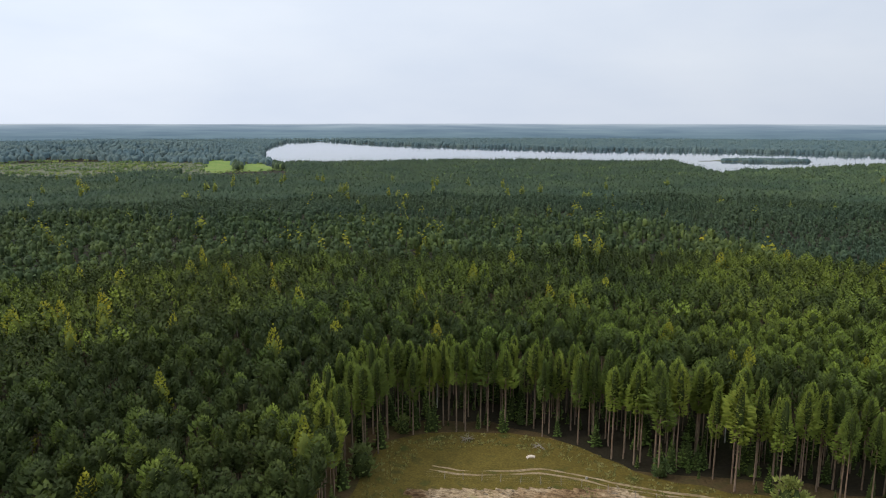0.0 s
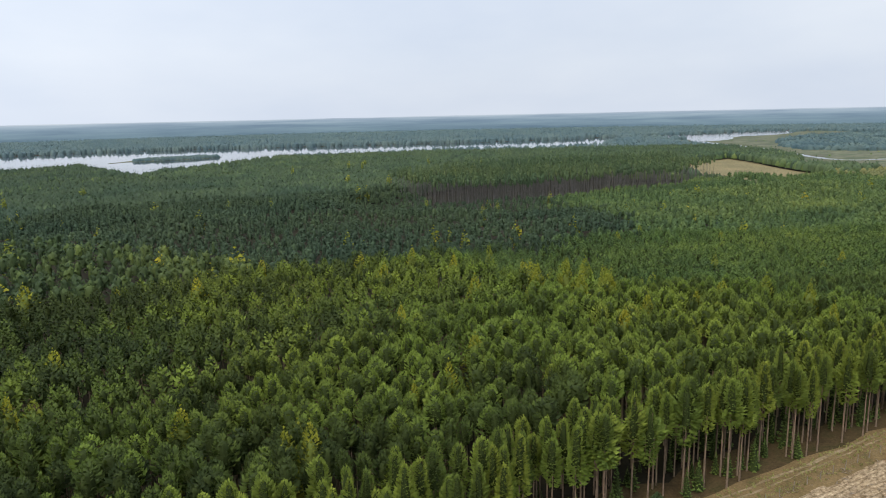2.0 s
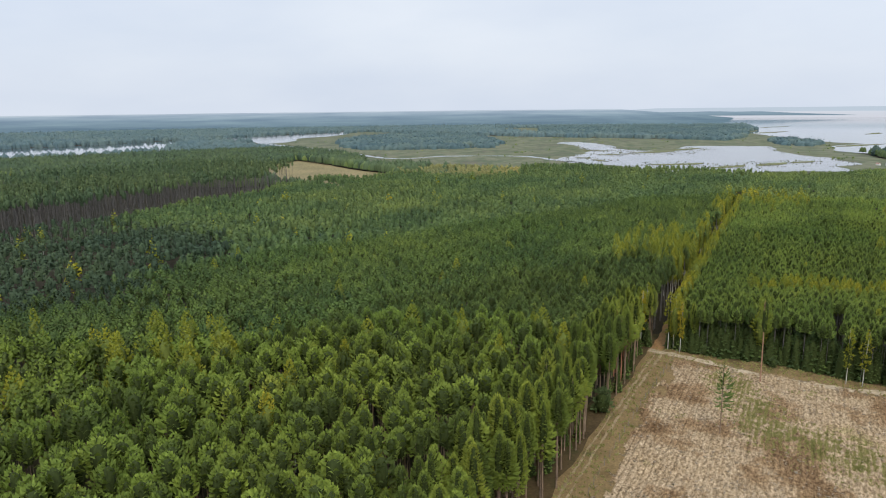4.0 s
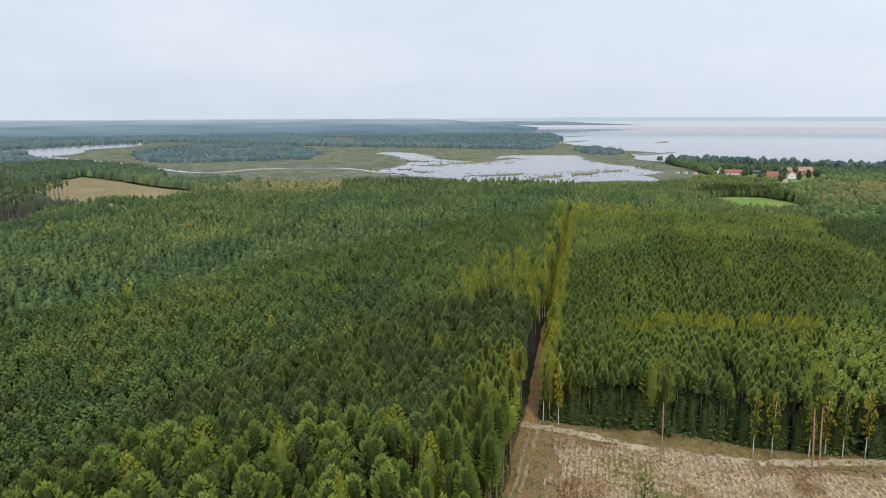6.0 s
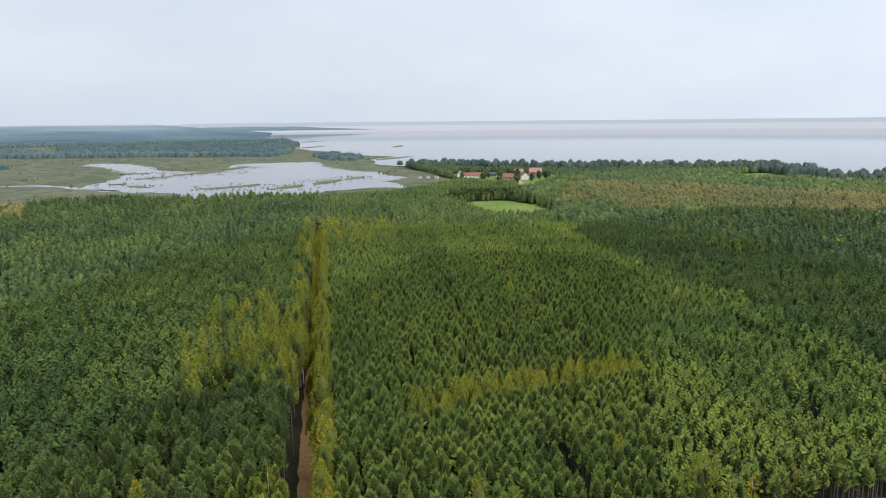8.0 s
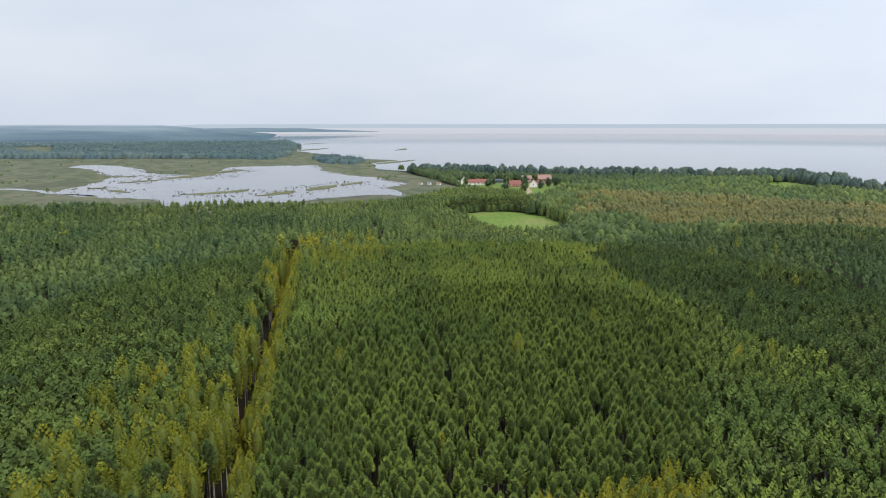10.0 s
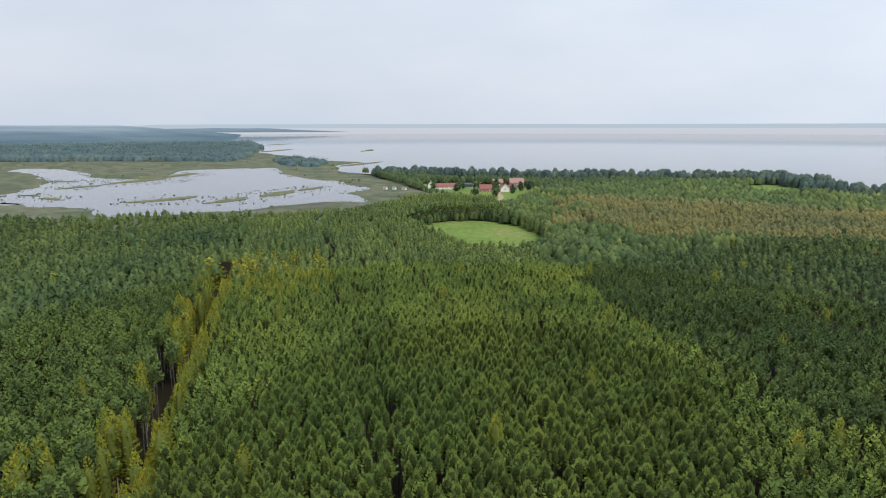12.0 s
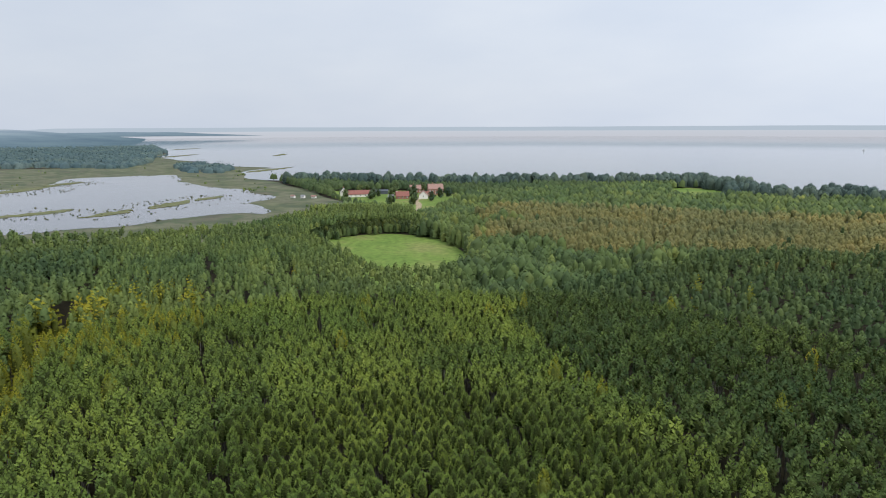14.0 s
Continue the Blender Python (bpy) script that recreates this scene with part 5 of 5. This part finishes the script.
def rubble(name, x, y, n_, mat, label, spread, size):
    root = tagged(new(name), label, "pile")
    for k in range(n_):
        bm = bmesh.new()
        bmesh.ops.create_icosphere(bm, subdivisions=1, radius=size * rng.uniform(0.6, 1.2))
        for v in bm.verts:
            v.co *= rng.uniform(0.75, 1.2)
            v.co.z *= 0.6
        o = rng.normal(0, spread, 2)
        bmesh.ops.translate(bm, vec=(o[0], o[1], size * 0.35), verts=bm.verts)
        part("stone", bm, mat, root)
    root.matrix_basis = pose(x, y, 0.06)


def brush(x, y, n_):
    root = tagged(new("brush_pile"), "heap of grey dead branches on the dry grass", "pile")
    for k in range(n_):
        bm = bmesh.new()
        bmesh.ops.create_cone(bm, cap_ends=True, segments=5, radius1=0.07, radius2=0.02, depth=rng.uniform(2, 3.8))
        bmesh.ops.rotate(bm, matrix=Euler((radians(rng.uniform(68, 88)), 0, rng.uniform(0, 6.28))).to_matrix(), verts=bm.verts)
        bmesh.ops.translate(bm, vec=(rng.uniform(-0.8, 0.8), rng.uniform(-0.6, 0.6), rng.uniform(0.35, 0.9)), verts=bm.verts)
        part("branch", bm, WOOD_GREY, root)
    root.matrix_basis = pose(x, y, 0.0)


PALE_STONE = paint_material("pale_stone", (0.40, 0.33, 0.25), 0.9, 0.2, 2)
rubble("stone_heap", 18.0, 147.5, 4, PALE_STONE, "small heap of pale stones on the dry grass", 0.45, 0.6)
brush(3.5, 156.5, 14)
brush(262.5, 46.5, 9)
brush(20, 152, 8)

# ---------------------------------------------------------------- reeds and islets
ISLETS = [(995, -75, 40, 9, 1.9), (955, -130, 30, 8, 2.2), (1000, -195, 34, 9, 2.4), (1255, -85, 60, 14, 2.3), (1330, -150, 34, 10, 2.4), (1030, -240, 26, 6, 2.2), (1060, 20, 18, 6, 0.5),
          (1190, -10, 30, 6, 2.1), (1290, 8, 22, 6, 1.2), (1110, 40, 14, 4, 0.8), (1990, -735, 75, 9, 2.53), (2620, -685, 85, 12, 2.3), (2110, -520, 90, 12, 2.4), (1440, -480, 70, 11, 2.2), (560, 1372, 26, 12, 0.3), (520, 1353, 22, 7, 0.3)]
for k, (x, y, a, c, turn) in enumerate(ISLETS):
    o = []
    for i in range(12):
        w = 6.283 * i / 12
        f_ = rng.uniform(0.7, 1.2)
        u, v = a * math.cos(w) * f_, c * math.sin(w) * f_
        o.append((x + u * math.cos(turn) - v * math.sin(turn), y + u * math.sin(turn) + v * math.cos(turn)))
    sheet("reed_islet", o, 0.75, REED, "low reedy islet in shallow water", 4, 2.6, k, kind="", category="islet", depth=0.5)
# loose reed clumps in the shallows
p = np.stack([rng.uniform(860, 1500, 14000), rng.uniform(-320, 90, 14000)], 1)
near_islet = np.min([np.hypot(p[:, 0] - x, p[:, 1] - y) - a for x, y, a, c, t_ in ISLETS[:10]], axis=0)
p = p[inside(LAKE_WEST, p) & ((near_islet < 12) | (to_line(LAKE_WEST, p, True) < 9)) & (rng.random(len(p)) < 0.22)]
reeds = []
for _ in range(5):
    V, F, C = crown(egg_profile, 1.0, 0.0, 0.7, 14, 5, 2, rng, 0.5, (-10, 50), False, core=0.9)
    reeds.append((V, F, np.zeros(len(F), int)))
REED_LEAF = leaf_material("reed_leaves", (0.055, 0.070, 0.035), (0.090, 0.10, 0.050), (0.125, 0.115, 0.06))
ob = stand("reed_clumps", reeds, p, rng.uniform(0.35, 1.2, len(p)), rng.random(len(p)), (REED_LEAF,), "scattered reed clumps in the shallow lake", rng, z=0.4)
tagged(ob, category="reeds")
# willow scrub on the marsh
p = np.stack([rng.uniform(760, 2000, 9000), rng.uniform(-480, 700, 9000)], 1)
ok = inside(MARSH_AREA, p)
for poly in (LAKE_WEST, LAKE_EAST, LAKE_BIG):
    ok &= ~inside(poly, p)
p = p[ok & ((drift(p, 160, 2) + drift(p, 50, 3) * 0.5 > 1.35) | (rng.random(len(p)) < 0.02))]
shapes = leafy_shapes(3, 4, 5.0, 2.2, 0.2)
stand("willow_scrub", shapes, p, rng.uniform(1.8, 4.5, len(p)), rng.random(len(p)), (BROAD_MID, BARK_GREY, INNER_SHADE), "low olive willow scrub on the marsh", rng)

# ---------------------------------------------------------------- the hamlet
WALL_WHITE = paint_material("white_plaster", (0.58, 0.56, 0.52), 0.8, 0.12, 0.8)
WALL_BRICK = paint_material("red_brick", (0.24, 0.12, 0.085), 0.85, 0.25, 1.2)
WALL_DARK = paint_material("dark_boards", (0.06, 0.07, 0.08), 0.8, 0.3, 1.0)
ROOF_RED = paint_material("red_roof_tiles", (0.17, 0.065, 0.05), 0.75, 0.25, 0.9)
ROOF_PINK = paint_material("faded_roof_tiles", (0.22, 0.13, 0.105), 0.75, 0.25, 0.9)
ROOF_GREY = paint_material("grey_roof_slate", (0.19, 0.19, 0.20), 0.7, 0.25, 0.9)
ROOF_DARK = paint_material("dark_roof_felt", (0.05, 0.06, 0.07), 0.7, 0.3, 0.9)
GLASS = paint_material("window_glass", (0.05, 0.06, 0.08), 0.15, 0.1, 1)
TRIM = paint_material("white_frame", (0.75, 0.75, 0.73), 0.6, 0.08, 2)


def house(name, x, y, turn, long, deep, eave, ridge, wall, roof, label, windows=4, chimney=True):
    root = tagged(new(name), label, "house", "houses of the hamlet")
    bm = bmesh.new()
    a, d = long / 2, deep / 2
    pts_ = [(-a, -d, 0), (a, -d, 0), (a, d, 0), (-a, d, 0), (-a, -d, eave), (a, -d, eave), (a, d, eave), (-a, d, eave), (-a, 0, ridge), (a, 0, ridge)]
    v = [bm.verts.new(k) for k in pts_]
    for f_ in ((0, 1, 5, 4), (2, 3, 7, 6), (1, 2, 6, 9, 5), (3, 0, 4, 8, 7), (3, 2, 1, 0), (4, 5, 9, 8), (6, 7, 8, 9)):
        bm.faces.new([v[k] for k in f_])
    bmesh.ops.recalc_face_normals(bm, faces=bm.faces)
    part("wall", bm, wall, root)
    over, th = 0.5, 0.22
    rise = (ridge - eave) / d
    for side in (-1, 1):
        bm = bmesh.new()
        lo, hi = (d + over), 0.0
        prof = [(side * lo, eave - over * rise + 0.06), (hi, ridge + 0.06), (hi, ridge + 0.06 + th), (side * lo, eave - over * rise + 0.06 + th)]
        ends = [[bm.verts.new((e * (a + over), py, pz)) for py, pz in prof] for e in (-1, 1)]
        for i in range(4):
            bm.faces.new((ends[0][i], ends[0][(i + 1) % 4], ends[1][(i + 1) % 4], ends[1][i]))
        for e in ends:
            bm.faces.new(e)
        bmesh.ops.recalc_face_normals(bm, faces=bm.faces)
        part("roof", bm, roof, root)
    if chimney:
        bm = bmesh.new()
        box(bm, (0.7, 0.7, 2.0), (a * 0.35, 0.3, ridge + 0.5))
        box(bm, (0.85, 0.85, 0.18), (a * 0.35, 0.3, ridge + 1.55))
        part("chimney", bm, WALL_BRICK, root)
    storeys = 2 if eave > 4.5 else 1
    for st in range(storeys):
        for i in range(windows):
            for side in (-1, 1):
                wx = -a + long * (i + 0.5) / windows
                wz = 1.6 + 2.7 * st
                bm = bmesh.new()
                for ox, oz, sx, sz in ((0, 0.72, 1.3, 0.12), (0, -0.72, 1.3, 0.12), (-0.6, 0, 0.1, 1.4), (0.6, 0, 0.1, 1.4), (0, 0, 0.08, 1.4)):
                    box(bm, (sx, 0.12, sz), (wx + ox, side * (d + 0.03), wz + oz))
                win = part("window", bm, TRIM, root)
                bm = bmesh.new()
                box(bm, (1.1, 0.04, 1.32), (wx, side * (d + 0.02), wz))
                part("pane", bm, GLASS, win)
    for e in (-1, 1):
        if windows:
            bm = bmesh.new()
            box(bm, (0.1, 1.0, 1.3), (e * (a + 0.02), 0, eave * 0.5 + 1.0))
            part("window", bm, GLASS, root)
    bm = bmesh.new()
    box(bm, (1.0, 0.1, 2.05), (a * 0.1, -d - 0.04, 1.03))
    part("door", bm, WALL_DARK, root)
    root.matrix_basis = pose(x, y, 0.25, 0, 0, turn)


house("farmhouse", 922, -452, 62, 16, 11, 6.4, 11.0, WALL_BRICK, ROOF_PINK, "large red brick house with a faded brownish roof", 5)
house("cottage", 952, -446, 60, 12, 9, 4.0, 8.2, WALL_BRICK, ROOF_PINK, "brick cottage with a faded red roof", 4)
house("cottage", 893, -416, -35, 10, 9, 3.6, 8.0, WALL_WHITE, ROOF_PINK, "white cottage with a bright gable beside the sandy road", 3)
house("cottage", 905, -398, 60, 13, 9, 3.0, 7.4, WALL_BRICK, ROOF_RED, "low cottage with a dark red roof", 3)
house("cottage", 906, -428, 60, 9, 7, 2.8, 5.5, WALL_BRICK, ROOF_RED, "small brick annexe with a red roof", 2, False)
house("barn", 950, -374, 67, 25, 9, 3.0, 6.6, WALL_WHITE, ROOF_RED, "long low white barn with a bright red roof", 5, False)
house("cottage", 968, -364, -30, 7, 7, 4.2, 8.4, WALL_WHITE, ROOF_GREY, "narrow white gabled cottage", 2)
house("shed", 962, -404, 65, 20, 8, 3.2, 4.6, WALL_DARK, ROOF_DARK, "long dark shed with a flat felt roof", 0, False)
house("hut", 908, -386, 40, 5, 4, 2.6, 4.4, WALL_WHITE, ROOF_GREY, "small white hut by the road", 1, False)
house("boathouse", 982, -312, 20, 4.5, 3, 2.0, 3.0, WALL_WHITE, ROOF_PINK, "small pale boathouse on the marsh shore", 0, False)
house("boathouse", 975, -320, 25, 4, 3, 2.0, 3.0, WALL_WHITE, ROOF_GREY, "small pale boathouse on the marsh shore", 0, False)
house("boathouse", 966, -328, 30, 5, 3, 2.0, 3.0, WALL_WHITE, ROOF_PINK, "small pale boathouse on the marsh shore", 0, False)


garden = []
for i in range(3):
    V, F, C = crown(egg_profile, 4.2, 1.2, 9.5, 260, 7, 5, rng, 1.3, (-10, 40), False, core=0.7, lumps=18, lift=0.0)
    garden.append(tree_thing("garden_tree", "rounded dark leafy tree among the houses", trunk_mesh(6, 0.28, 0.1, BARK_GREY, 2), leaf_mesh(V, F, C, SHORELEAF_OB), "trees of the hamlet"))
planted(garden, [(x + rng.uniform(-2, 2), y + rng.uniform(-2, 2), rng.uniform(0.6, 1.15), 0) for x, y in (
    (885, -430), (878, -398), (912, -412), (930, -430), (936, -408), (940, -388), (925, -378), (972, -386), (985, -372), (970, -430), (984, -440), (958, -462),
    (938, -468), (905, -456), (890, -446), (868, -408), (850, -372), (880, -372), (915, -368), (862, -356), (942, -355), (990, -395), (1000, -410), (925, -398))])


def van(x, y, turn):
    root = tagged(new("parked_van"), "white van parked in a grassy yard", "van", "vans in the hamlet")
    bm = bmesh.new()
    box(bm, (4.6, 1.9, 1.7), (0, 0, 1.25), bevel=0.2)
    part("body", bm, TRIM, root)
    bm = bmesh.new()
    box(bm, (0.08, 1.6, 0.7), (2.28, 0, 1.6))
    part("windscreen", bm, GLASS, root)
    for wx in (-1.4, 1.4):
        for wy in (-0.85, 0.85):
            bm = bmesh.new()
            bmesh.ops.create_cone(bm, cap_ends=True, segments=14, radius1=0.36, radius2=0.36, depth=0.25)
            bmesh.ops.rotate(bm, matrix=Matrix.Rotation(radians(90), 3, "X"), verts=bm.verts)
            bmesh.ops.translate(bm, vec=(wx, wy, 0.36), verts=bm.verts)
            part("wheel", bm, WALL_DARK, root)
    root.matrix_basis = pose(x, y, 0.25, 0, 0, turn)


van(985, -415, 50)
van(960, -425, 20)

# sailing boat on the wide lake
boat = tagged(new("sailing_boat"), "small boat with a white sail on the lake", "boat")
bm = bmesh.new()
hull = [[bm.verts.new((x, w * s_, z_)) for w, z_ in ((0.15, 0.0), (1.0, 1.1))] for x, s_ in ((-3.6, 0.7), (-1.5, 1.1), (1.0, 1.2), (3.2, 0.6), (4.3, 0.03))]
mirror = [[bm.verts.new((v.co.x, -v.co.y, v.co.z)) for v in row] for row in hull]
for g in (hull, mirror):
    for a, c in zip(g, g[1:]):
        bm.faces.new((a[0], a[1], c[1], c[0]))
for a, c, e, g in zip(hull, hull[1:], mirror, mirror[1:]):
    bm.faces.new((a[1], e[1], g[1], c[1]))
    bm.faces.new((a[0], c[0], g[0], e[0]))
part("hull", bm, TRIM, boat)
bm = bmesh.new()
v = [bm.verts.new(k) for k in ((0.4, 0, 1.6), (-3.2, 0.4, 1.7), (-0.9, 0.5, 5.5), (0.3, 0, 11))]
g = [bm.verts.new((k.co.x, k.co.y + 0.04, k.co.z)) for k in v]
bm.faces.new(v), bm.faces.new(g)
for i in range(4):
    bm.faces.new((v[i - 1], v[i], g[i], g[i - 1]))
part("sail", bm, TRIM, boat, "white sail")
bm = bmesh.new()
bmesh.ops.create_cone(bm, cap_ends=True, segments=8, radius1=0.09, radius2=0.05, depth=10.4)
bmesh.ops.translate(bm, vec=(0.5, 0, 6.0), verts=bm.verts)
part("mast", bm, WOOD_GREY, boat)
boat.matrix_basis = pose(1157, -2058, 0.35, 0, 0, 160)
